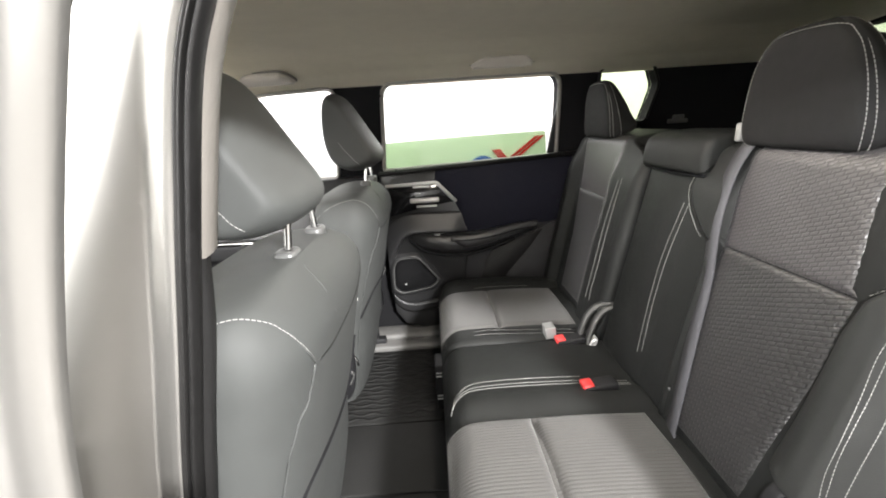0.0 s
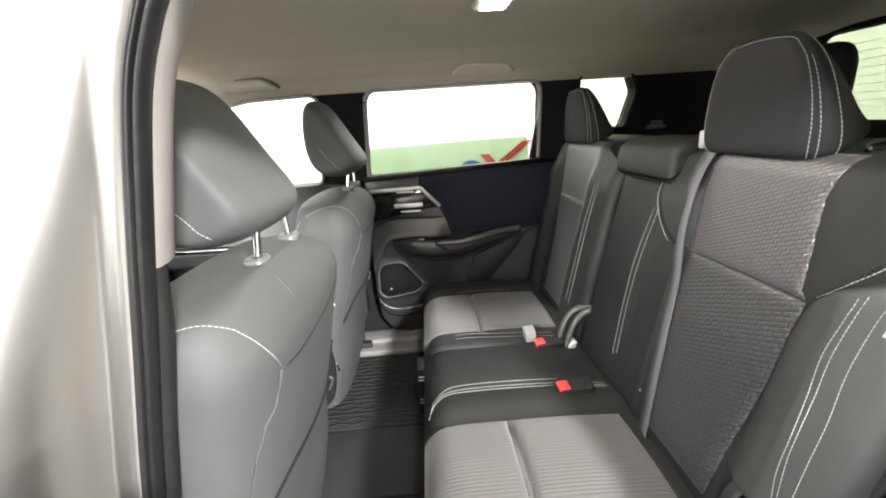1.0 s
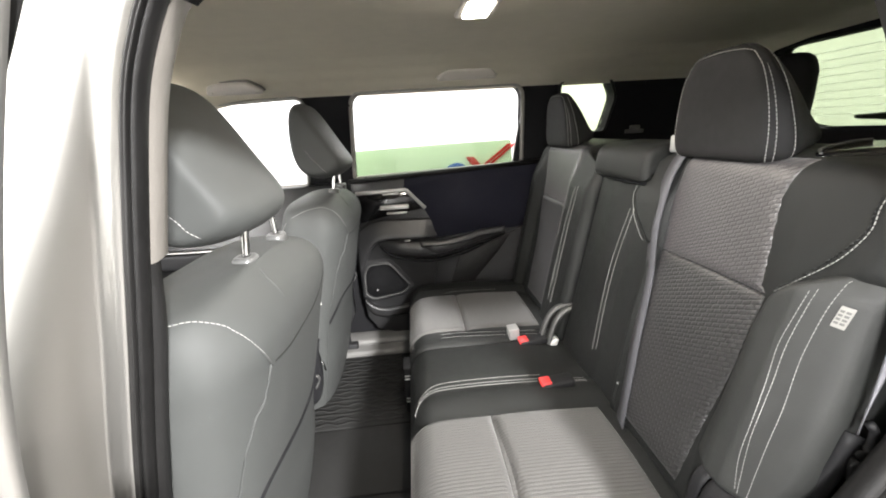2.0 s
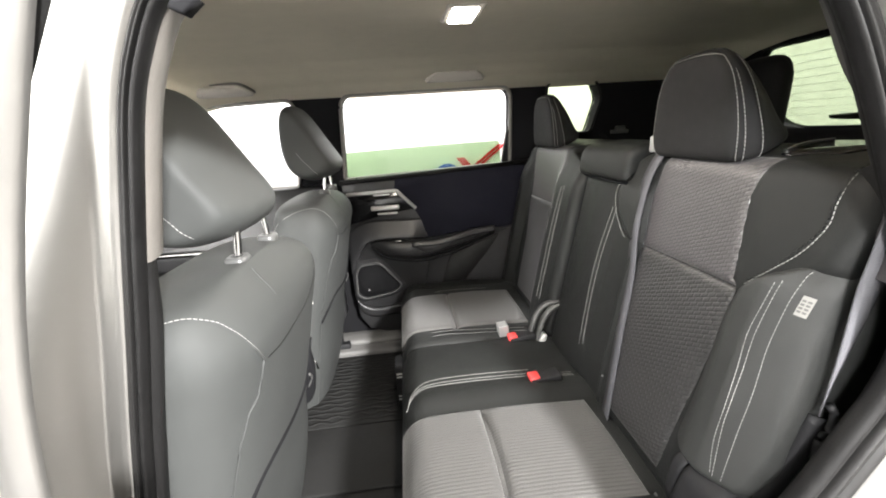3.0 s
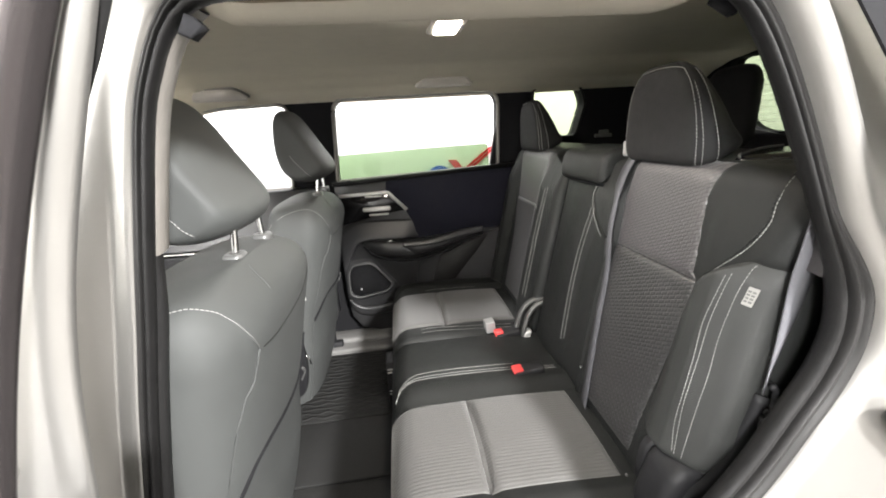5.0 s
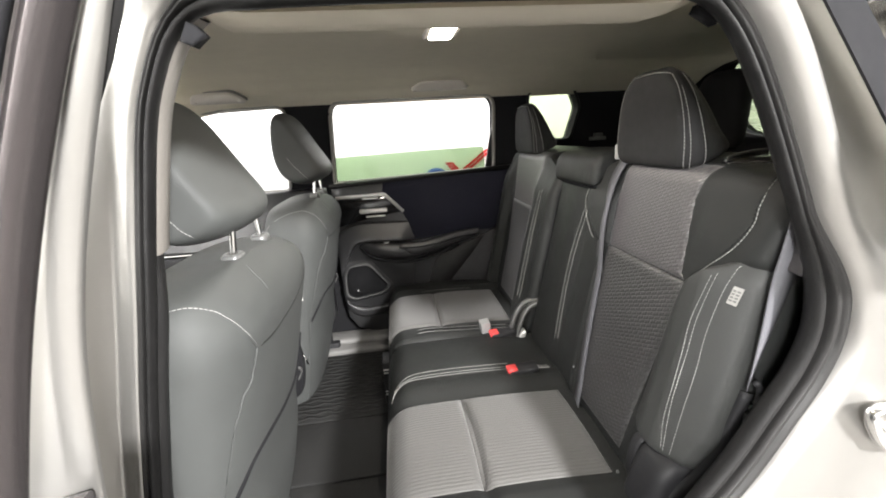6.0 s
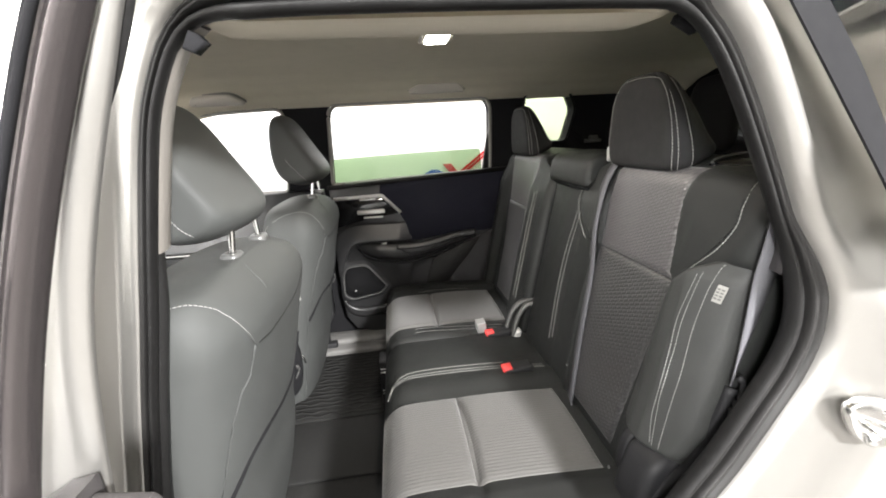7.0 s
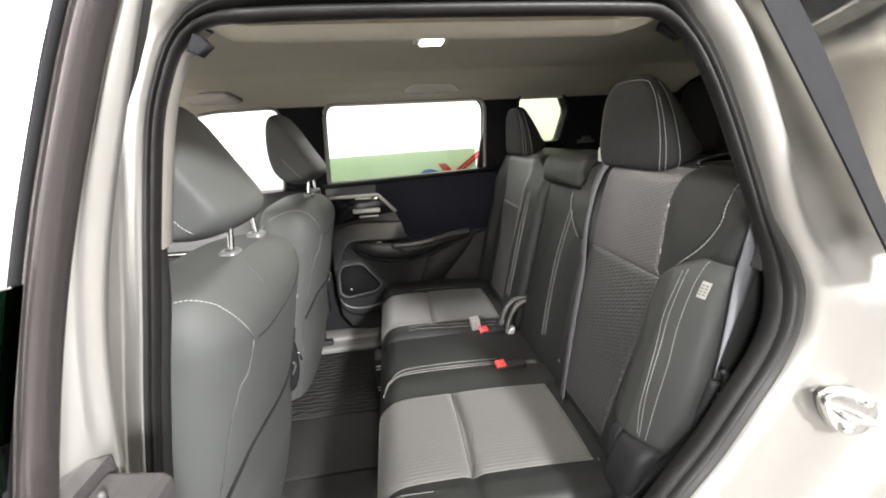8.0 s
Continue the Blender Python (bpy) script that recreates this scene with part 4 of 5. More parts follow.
# ---- rear bench ----
def back_curve(b):
    """The side profile of the rear backrests: a leaning front that rolls over into the top deck; returns x and z."""
    if b <= 1.268:
        return 0.633 + 0.2 * (b - 0.787), b
    s, r, a0 = b - 1.268, 0.042, math.atan2(1, 0.2)
    turn = min(s / r, a0 - radians(9))
    x = 0.7292 + r * (math.sin(a0) - math.sin(a0 - turn))
    z = 1.268 + r * (math.cos(a0 - turn) - math.cos(a0))
    rest = max(0.0, s - r * turn)
    return x + rest * math.cos(radians(9)), z + rest * math.sin(radians(9))


def near_back(y, b):
    x, z = back_curve(b)
    low = smooth_step((1.275 - b) / 0.09)
    x -= 0.004 * smooth_step((0.765 - y) / 0.03) * low
    x -= 0.018 * smooth_step((y - 0.998) / 0.030) * low
    x -= 0.007 * math.sin(math.pi * min(1.0, max(0.0, (b - 0.72) / 0.39)))
    return Vector((x, y, z))


def mid_back(y, b):
    x, z = back_curve(b)
    return Vector((x + 0.006 - 0.010 * math.sin(math.pi * min(1.0, max(0.0, (y - 1.12) / 0.225))), y, z))


def far_back(y, b):
    x, z = back_curve(b)
    low = smooth_step((1.27 - b) / 0.10)
    x += 0.006 - 0.034 * smooth_step((y - 1.775) / 0.05) * (0.35 + 0.65 * low)
    x -= 0.022 * smooth_step((1.545 - y) / 0.05) * low
    return Vector((x, y, z))


def wing_surf(y, z):
    x = 0.633 + 0.2 * (z - 0.787)
    x -= 0.030 * smooth_step((0.785 - y) / 0.075) * (0.35 + 0.65 * smooth_step((1.20 - z) / 0.06))
    d = max(0.0, 0.692 - y)
    x += 0.55 * d * d / (d + 0.010) + 9.0 * max(0.0, 0.640 - y) ** 2 + 0.4 * max(0.0, 0.85 - z) ** 1.5
    return Vector((x, y, z))


def recessed(surf, away, a0, a1, b0, b1, depth, soft=0.012):
    """surf, sunk by depth inside the panel from (a0, b0) to (a1, b1), whose sides may follow b."""
    away = Vector(away)

    def sunk(a, b):
        lo, hi = (a0(b), a1(b)) if callable(a0) else (a0, a1)
        k = smooth_step((a - lo) / soft) * smooth_step((hi - a) / soft) * smooth_step((b - b0) / soft) * smooth_step((b1 - b) / soft)
        return surf(a, b) + away * depth * k
    return sunk


def cushion_z(x):
    top = 0.720 - 0.010 * smooth_step((x - 0.40) / 0.25) - 0.010 * smooth_step((0.24 - x) / 0.12)
    k = min(1.0, max(0.0, 1 - (x - 0.132) / 0.065))
    return top - 0.085 * (1 - math.sqrt(1 - k * k))


def cushion_60(x, y):
    z = cushion_z(x)
    z += 0.012 * smooth_step((0.762 - y) / 0.05) - 0.003 * math.exp(-((y - 1.150) / 0.02) ** 2) + 0.006 * math.sin(math.pi * min(1, max(0, (y - 0.76) / 0.26)))
    z += 0.008 * math.sin(math.pi * min(1, max(0, (y - 1.03) / 0.10))) + 0.007 * math.sin(math.pi * min(1, max(0, (y - 1.14) / 0.20)))
    z -= 0.009 * math.exp(-((x - 0.33 - 0.01 * math.sin(9 * y)) / 0.011) ** 2) * smooth_step((1.022 - y) / 0.02)
    return Vector((x, y, z))


def cushion_40(x, y):
    z = cushion_z(x)
    z += 0.016 * smooth_step((y - 1.74) / 0.05) + 0.006 * math.sin(math.pi * min(1, max(0, (y - 1.40) / 0.34)))
    z -= 0.008 * math.exp(-((x - 0.33) / 0.011) ** 2) * smooth_step((y - 1.40) / 0.02) * smooth_step((1.75 - y) / 0.02)
    return Vector((x, y, z))


def head_restraint(parent, cy, label):
    """A wedge with a flat front, bevelled sides and a sloping underside."""
    # height, front x, back x, half width of the front face, half width at the bevel's end, half width of the back
    levels = [(1.292, 0.745, 0.800, 0.080, 0.095, 0.086), (1.294, 0.733, 0.812, 0.094, 0.110, 0.098), (1.300, 0.725, 0.820, 0.102, 0.119, 0.104), (1.315, 0.721, 0.822, 0.106, 0.123, 0.106), (1.345, 0.719, 0.812, 0.106, 0.122, 0.102),
              (1.385, 0.717, 0.795, 0.100, 0.114, 0.094), (1.415, 0.715, 0.781, 0.092, 0.105, 0.085), (1.438, 0.714, 0.770, 0.082, 0.093, 0.074), (1.455, 0.714, 0.762, 0.068, 0.079, 0.062), (1.466, 0.716, 0.756, 0.055, 0.064, 0.050), (1.473, 0.721, 0.750, 0.040, 0.048, 0.038), (1.476, 0.728, 0.744, 0.024, 0.030, 0.024)]
    fine = [tuple(p) for p in spline(levels, 46)]

    def corner(row, side):
        z, x0, x1, w0, w1, w2 = row
        bev = x0 + 0.30 * (x1 - x0)
        return [(x0, 0.55 * w0 * side), (x0 + 0.0015, 0.90 * w0 * side), (x0 + 0.006, w0 * side), (bev - 0.006, 0.965 * w1 * side), (bev + 0.004, w1 * side), (x1 - 0.016, 1.02 * w2 * side), (x1 - 0.004, 0.94 * w2 * side), (x1, 0.6 * w2 * side)]

    def lift(x, z):
        return z + 0.30 * max(0.0, x - 0.742) * smooth_step((1.37 - z) / 0.07)
    bm = bmesh.new()
    rings = []
    for row in fine:
        pts = corner(row, -1) + corner(row, 1)[::-1]
        ring = spline([(x, y, 0) for x, y in pts], 64, True)
        rings.append([(p.x, cy + p.y, lift(p.x, row[0])) for p in ring])
    loft(bm, rings)
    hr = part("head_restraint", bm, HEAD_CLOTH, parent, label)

    def edge(k, side, push, first=4, last=36):
        out = []
        for row in fine[first:last]:
            x, y = corner(row, side)[k]
            out.append((x - 0.3 * push, cy + y + side * push, lift(x, row[0])))
        return out
    for k, push in ((2, 0.0008), (4, 0.0012)):
        left, right = edge(k, -1, push), edge(k, 1, push)
        for side in ((left, right) if k == 4 else (left + [(0.7155, cy - 0.045, 1.4655), (0.7165, cy, 1.4685), (0.7155, cy + 0.045, 1.4655)] + right[::-1],)):
            bm = bmesh.new()
            stitches(bm, spline(side, 70), 0.00062)
            tagged(part("stitching", bm, THREAD, hr, "white stitching"), kind="stuff")
    bm = bmesh.new()
    mid_edge = [((a[0] * 0.68 + b[0] * 0.32) - 0.0012, a[1] * 0.68 + b[1] * 0.32 - 0.0016, a[2]) for a, b in zip(edge(2, -1, 0, 4, 36), edge(4, -1, 0, 4, 36))]
    stitches(bm, mid_edge, 0.00058)
    tagged(part("stitching", bm, THREAD, hr, "white stitching"), kind="stuff")
    for dy in (-0.06, 0.06):
        bm = bmesh.new()
        tube(bm, [(0.775, cy + dy, 1.27), (0.775, cy + dy, 1.312)], 0.006)
        part("post", bm, BLACK_TRIM, hr)
    return hr


bench60 = thing("double_bench_seat", "charcoal rear bench for two with grey fabric inserts and white stitching", "car seat")
bm = bmesh.new()
slab(bm, recessed(cushion_60, (0, 0, -1), 0.120, 0.592, 0.750, 1.018, 0.012), (0, 0, -1), lambda b: 0.132, lambda b: 0.64, 0.662, 1.352, 0.19, 0.02, 90, 120)
cush = part("seat_cushion", bm, VINYL, bench60, "charcoal leatherette cushion")
for x0, x1 in ((0.134, 0.330), (0.331, 0.592)):
    bm = bmesh.new()
    patch(bm, cushion_60, 1, lambda b: x0, lambda b: x1, 0.748, 1.020, 0.006, 0.018, 44, 44)
    part("cushion_insert", bm, INSERT, cush, "grey ribbed fabric insert")
bm = bmesh.new()
for k, dy in enumerate((0.0, 0.012, 0.026)):
    pts = [(0.150 + 0.004 * k, 1.075 + dy), (0.165, 1.105 + dy), (0.195, 1.126 + dy), (0.24, 1.134 + dy), (0.35, 1.136 + dy), (0.495, 1.134 + dy)]
    stitches(bm, on_surf(cushion_60, 1, pts, 0.0012), 0.0008)
    stitches(bm, on_surf(cushion_60, 1, [(0.545, 1.122 + dy * 0.8), (0.61, 1.118 + dy * 0.8)], 0.0012), 0.0008)
tagged(part("stitching", bm, THREAD, cush, "white triple stitching"), kind="stuff")
bm = bmesh.new()
stitches(bm, on_surf(cushion_60, 1, [(0.15, 0.735), (0.18, 0.726), (0.215, 0.72), (0.25, 0.717)], 0.001))
tagged(part("stitching", bm, THREAD, cush, "white stitching"), kind="stuff")

# near backrest, with its top deck
LEAN = (0.75, 0.0, -0.66)


def ramp(pts, v):
    """A broken line through pts, for the outline of a panel."""
    for (a, fa), (b, fb) in zip(pts, pts[1:]):
        if v <= b:
            return fa + (fb - fa) * min(1.0, max(0.0, (v - a) / (b - a)))
    return pts[-1][1]


INS_LO = ((0.72, 0.783), (0.83, 0.770), (0.93, 0.756), (1.00, 0.748), (1.11, 0.748), (1.12, 0.762), (1.20, 0.774), (1.25, 0.781), (1.31, 0.768))
INS_HI = ((0.72, 0.972), (0.85, 0.978), (0.96, 0.990), (1.11, 1.000), (1.22, 1.008), (1.31, 1.000))
SHOULDER_HI = ((0.70, 1.02), (1.11, 1.03), (1.135, 1.075), (1.17, 1.118), (1.21, 1.143), (1.24, 1.140), (1.29, 1.105), (1.33, 1.075), (1.44, 1.075))
SHOULDER_LO = ((0.70, 0.700), (1.13, 0.695), (1.18, 0.622), (1.25, 0.604), (1.31, 0.600), (1.44, 0.604))
ins_lo, ins_hi = (lambda b: ramp(INS_LO, b)), (lambda b: ramp(INS_HI, b))
bm = bmesh.new()
slab(bm, recessed(near_back, LEAN, ins_lo, ins_hi, 0.74, 1.322, 0.010), LEAN, lambda b: ramp(SHOULDER_LO, b), lambda b: ramp(SHOULDER_HI, b), 0.70, 1.435, 0.10, 0.030, 110, 130)
back = part("backrest", bm, VINYL, bench60, "charcoal leatherette backrest")
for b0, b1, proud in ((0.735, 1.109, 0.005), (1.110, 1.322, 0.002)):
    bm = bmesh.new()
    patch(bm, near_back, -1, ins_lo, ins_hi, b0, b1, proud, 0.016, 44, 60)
    part("backrest_insert", bm, LIT_INSERT if b0 > 1 else BACK_INSERT, back, "charcoal quilted fabric insert")
for y_off in (0.0, 0.0045):
    bm = bmesh.new()
    stitches(bm, on_surf(near_back, -1, [(0.652 + y_off, 1.345), (0.656 + y_off, 1.30), (0.658 + y_off, 1.259), (0.657 + y_off, 1.227), (0.674 + y_off, 1.189 + y_off), (0.707, 1.152 + y_off), (0.738, 1.120 + y_off)], 0.0012 if not y_off else 0.0004), 0.0007 if not y_off else 0.0014)
    tagged(part("stitching" if not y_off else "seam", bm, THREAD if not y_off else VINYL, back, "white stitching" if not y_off else "folded seam"), kind="stuff")
bm = bmesh.new()
stitches(bm, on_surf(near_back, -1, [(1.110, 1.262), (1.126, 1.230), (1.122, 1.200), (1.098, 1.162), (1.060, 1.128), (1.040, 1.117)], 0.0012), 0.0006)
tagged(part("stitching", bm, THREAD, back, "white stitching"), kind="stuff")

# side bolster of the backrest
WING_HI = ((0.822, 0.768), (0.93, 0.752), (1.00, 0.747), (1.07, 0.744), (1.12, 0.730), (1.148, 0.704), (1.170, 0.668), (1.188, 0.642))
WING_LO = ((0.822, 0.634), (0.85, 0.622), (0.89, 0.614), (1.12, 0.614), (1.188, 0.614))
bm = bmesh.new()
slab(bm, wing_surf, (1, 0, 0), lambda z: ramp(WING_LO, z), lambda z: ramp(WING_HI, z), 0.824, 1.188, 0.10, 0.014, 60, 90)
wing = part("side_bolster", bm, VINYL_LIT, back, "charcoal leatherette side bolster")
for line in ([(0.677, 1.148), (0.680, 1.116), (0.684, 1.069), (0.681, 1.014), (0.679, 0.956), (0.677, 0.895), (0.6685, 0.842)], [(0.671, 1.152), (0.673, 1.127), (0.6766, 1.072), (0.675, 1.017), (0.6745, 0.968), (0.673, 0.918), (0.665, 0.838)],
             [(0.652, 1.168), (0.654, 1.1616), (0.6565, 1.1325), (0.659, 1.0975), (0.660, 1.053), (0.657, 0.990), (0.6567, 0.931), (0.6557, 0.880), (0.6548, 0.838)]):
    bm = bmesh.new()
    stitches(bm, on_surf(wing_surf, -1, line, 0.0012), 0.00045)
    tagged(part("stitching", bm, THREAD, wing, "white stitching"), kind="stuff")
lab = thing("seat_label", "small white cloth label sewn to the rear seat bolster", "label")


def on_label(u, v, d):
    q = wing_surf(0.6427 - 1.05 * u - 0.1 * v, 1.1262 + v - 0.15 * u)
    return (q.x - 0.0022 + d, q.y - 0.0012, q.z)


bm = bmesh.new()
plate(bm, [(-0.0055, -0.0135), (0.0055, -0.0135), (0.0055, 0.0135), (-0.0055, 0.0135)], on_label, 0.0012)
part("cloth", bm, LABEL, lab, flat=True)
bm = bmesh.new()
for i in range(4):
    for u0, u1 in ((-0.0042, -0.0008), (0.0006, 0.0042)):
        v = -0.0075 + 0.005 * i
        plate(bm, [(u0, v - 0.0014), (u1, v - 0.0014), (u1, v + 0.0014), (u0, v + 0.0014)], lambda u, v, d: on_label(u, v, d - 0.0007), 0.0004)
part("print", bm, LABEL_INK, lab, flat=True)
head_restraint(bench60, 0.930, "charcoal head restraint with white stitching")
# release handle in the deck
bm = bmesh.new()
plate(bm, [(0.776, 0.790), (0.790, 0.745), (0.806, 0.718), (0.850, 0.716), (0.868, 0.735), (0.868, 0.795), (0.845, 0.812), (0.800, 0.806)], lambda u, v, d: (u, v, 1.3045 + 0.158 * (u - 0.764) - d), 0.012, 0.003, 40)
handle = part("release_handle", bm, GLOSS_BLACK, bench60, "black backrest release handle")
bm = bmesh.new()
tube(bm, spline([(0.778, 0.786, 1.308), (0.800, 0.808, 1.312), (0.845, 0.813, 1.319), (0.868, 0.797, 1.322)], 16), 0.0022)
part("handle_rim", bm, GREY_TRIM, handle, "grey rim of the release handle")
# hinge cover below the side bolster
bm = bmesh.new()
pad(bm, [(0.590, 0.70), (0.72, 0.69), (0.76, 0.76), (0.72, 0.83), (0.650, 0.832), (0.622, 0.826), (0.600, 0.795)], 0.632, 0.712, 0.02)
part("hinge_cover", bm, BLACK_TRIM, bench60, "black plastic hinge cover")
bm = bmesh.new()
pad(bm, [(0.612, 0.72), (0.66, 0.72), (0.66, 0.825), (0.632, 0.82), (0.612, 0.79)], 0.716, 0.742, 0.008)
part("hinge_cover", bm, BLACK_TRIM, bench60, "black plastic hinge cover")

# middle place
bm = bmesh.new()
slab(bm, mid_back, (1, 0, 0), lambda z: 1.005, lambda z: 1.336, 0.70, 1.262, 0.14, 0.022)
mid = part("middle_backrest", bm, VINYL, bench60, "charcoal middle backrest with fold-down armrest")
bm = bmesh.new()
pad(bm, [(0.699, 1.240), (0.72, 1.234), (0.80, 1.24), (0.86, 1.28), (0.85, 1.316), (0.77, 1.318), (0.727, 1.312), (0.704, 1.290)], 1.090, 1.336, 0.018, 64)
part("middle_head_restraint", bm, VINYL, bench60, "low charcoal middle head restraint")
bm = bmesh.new()
tube(bm, spline([(0.7165, 1.335, 1.2325), (0.712, 1.29, 1.229), (0.711, 1.2, 1.228), (0.712, 1.10, 1.230)], 20), 0.004, 6)
part("middle_seam", bm, DARK_PILLAR, mid, "dark gap under the middle head restraint")
for line in ([(1.151, 1.165), (1.166, 1.037), (1.163, 0.921), (1.150, 0.786)], [(1.137, 1.166), (1.150, 1.043), (1.149, 0.927), (1.136, 0.794)]):
    bm = bmesh.new()
    stitches(bm, on_surf(mid_back, -1, line, 0.001), 0.0006)
    tagged(part("stitching", bm, THREAD, mid, "white stitching"), kind="stuff")
for dy in (0.0, 0.027):
    bm = bmesh.new()
    strip(bm, spline([(0.556 + dy * 0.6, 1.342 - dy, 0.712), (0.566 + dy * 0.6, 1.345 - dy, 0.75), (0.583 + dy * 0.6, 1.350 - dy, 0.79), (0.612 + dy * 0.5, 1.352 - dy, 0.818), (0.66, 1.352 - dy, 0.828)], 18), 0.020, 0.010, (0, 1, 0))
    part("hinge_trim", bm, GREY_TRIM, bench60, "grey plastic hinge trim between the backrests")
bm = bmesh.new()
pad(bm, [(0.575, 0.706), (0.592, 0.704), (0.602, 0.732), (0.594, 0.738), (0.580, 0.728)], 1.300, 1.330, 0.006, 24)
part("hinge_foot", bm, SATIN, bench60, "pale grey foot of the hinge trim")
for x, y, z in ((0.612, 0.976, 0.807), (0.6, 0.746, 0.716)):
    bm = bmesh.new()
    rounded(bm, [(0, 0, 0, 0.0035, 0.0035), (0, 0, 0.002, 0.003, 0.003), (0, 0, 0.003, 0.0012, 0.0012)], 2, 10)
    bmesh.ops.transform(bm, matrix=pose(x, y, z, 0, -78, 0), verts=bm.verts)
    part("screw", bm, COLLAR, bench60, "small bright screw head")

# far seat
bench40 = thing("single_bench_seat", "charcoal single rear seat with grey fabric insert", "car seat")
bm = bmesh.new()
slab(bm, recessed(cushion_40, (0, 0, -1), 0.120, 0.585, 1.440, 1.743, 0.012), (0, 0, -1), lambda b: 0.132, lambda b: 0.64, 1.356, 1.865, 0.19, 0.025, 90, 90)
cush = part("seat_cushion", bm, VINYL, bench40, "charcoal leatherette cushion")
for x0, x1 in ((0.134, 0.330), (0.331, 0.585)):
    bm = bmesh.new()
    patch(bm, cushion_40, 1, lambda b: x0, lambda b: x1, 1.438, 1.745, 0.006, 0.018)
    part("cushion_insert", bm, INSERT, cush, "grey ribbed fabric insert")
bm = bmesh.new()
for dy in (0.0, 0.022):
    stitches(bm, on_surf(cushion_40, 1, [(0.15, 1.428 - dy), (0.25, 1.422 - dy), (0.4, 1.414 - dy), (0.56, 1.408 - dy)], 0.001), 0.0007)
stitches(bm, on_surf(cushion_40, 1, [(0.16, 1.752), (0.3, 1.762), (0.5, 1.762)], 0.001))
tagged(part("stitching", bm, THREAD, cush, "white double stitching"), kind="stuff")
for dy in (0.0, 0.022):
    bm = bmesh.new()
    tube(bm, spline(on_surf(cushion_40, 1, [(0.14, 1.433 - dy), (0.25, 1.426 - dy), (0.4, 1.418 - dy), (0.575, 1.412 - dy)], 0.0), 30), 0.0022, 6)
    part("cushion_seam", bm, DARK_PILLAR, cush, "dark seam along the cushion edge")
FAR_LO = ((0.72, 1.520), (1.00, 1.500), (1.11, 1.490), (1.20, 1.492), (1.31, 1.510))
FAR_HI = ((0.72, 1.720), (0.95, 1.730), (1.11, 1.765), (1.20, 1.785), (1.31, 1.805))
far_lo, far_hi = (lambda b: ramp(FAR_LO, b)), (lambda b: ramp(FAR_HI, b))
bm = bmesh.new()
slab(bm, recessed(far_back, LEAN, far_lo, far_hi, 0.74, 1.318, 0.010), LEAN, lambda b: 1.345 + 0.11 * smooth_step((b - 1.24) / 0.06), lambda b: 1.872 - 0.030 * smooth_step((b - 1.24) / 0.1), 0.70, 1.435, 0.10, 0.030, 90, 110)
back = part("backrest", bm, VINYL, bench40, "charcoal leatherette backrest")
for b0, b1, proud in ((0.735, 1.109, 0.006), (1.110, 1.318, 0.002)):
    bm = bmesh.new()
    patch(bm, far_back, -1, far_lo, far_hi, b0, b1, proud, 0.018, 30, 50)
    part("backrest_insert", bm, LIT_INSERT if b0 > 1 else BACK_INSERT, back, "charcoal quilted fabric insert")
for line in ([(1.427, 1.185), (1.432, 1.062), (1.432, 0.941), (1.432, 0.80)], [(1.446, 1.180), (1.458, 1.056), (1.458, 0.933), (1.458, 0.80)]):
    bm = bmesh.new()
    stitches(bm, on_surf(far_back, -1, line, 0.001), 0.0008)
    tagged(part("stitching", bm, THREAD, back, "white stitching"), kind="stuff")
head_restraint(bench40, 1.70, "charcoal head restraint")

# load rail parts under the middle cushion
bm = bmesh.new()
box(bm, 0.108, 0.20, 1.384, 1.46, 0.455, 0.63, 0.006)
rail = tagged(part("seat_bracket", bm, BLACK_TRIM), "black seat bracket with white marks under the rear cushion", "bracket")
for z in (0.588, 0.502):
    for dz in (0.0, 0.012):
        bm = bmesh.new()
        box(bm, 0.112, 0.160, 1.381, 1.386, z + dz, z + dz + 0.004)
        part("mark", bm, SATIN, rail)


# ---- buckles and belts ----
def buckle(x, y, z, tilt, tongue):
    ob = thing("belt_buckle", "black belt buckle with red release button on the rear seat", "seat belt buckle", group="rear seat buckles")
    bm = bmesh.new()
    box(bm, -0.030, 0.055, -0.021, 0.021, -0.022, 0.0, 0.006, 3)
    part("housing", bm, BLACK_TRIM, ob)
    bm = bmesh.new()
    box(bm, -0.033, -0.004, -0.017, 0.017, -0.010, 0.004, 0.004, 3)
    part("button", bm, RED, ob, "red release button")
    if tongue:
        bm = bmesh.new()
        box(bm, -0.055, -0.022, 0.022, 0.062, -0.012, 0.026, 0.003, 2)
        part("tongue", bm, SILVER, ob, "silver spare buckle", True)
    ob.matrix_world = pose(x, y, z, 0, tilt, 0)
    return ob


buckle(0.512, 1.113, 0.732, -6, False)
buckle(0.515, 1.333, 0.731, -6, True)

belt = thing("seat_belt", "grey webbing seat belt lying on the backrest", "seat belt")
bm = bmesh.new()
belt_line = [(0.80, 1.030, 1.322), (0.755, 1.030, 1.3085)] + [tuple(near_back(y, b) + Vector((-0.004, 0, 0.001))) for y, b in ((1.030, 1.285), (1.030, 1.235), (1.018, 1.15), (1.002, 1.045), (0.984, 0.935), (0.972, 0.845), (0.962, 0.74), (0.958, 0.70))]
strip(bm, spline(belt_line, 48), 0.046, 0.0022, (0.25, 1, 0))
part("webbing", bm, WEBBING, belt)
bm = bmesh.new()
box(bm, 0.735, 0.765, 1.052, 1.066, 1.30, 1.335, 0.004)
part("guide", bm, SILVER, belt)

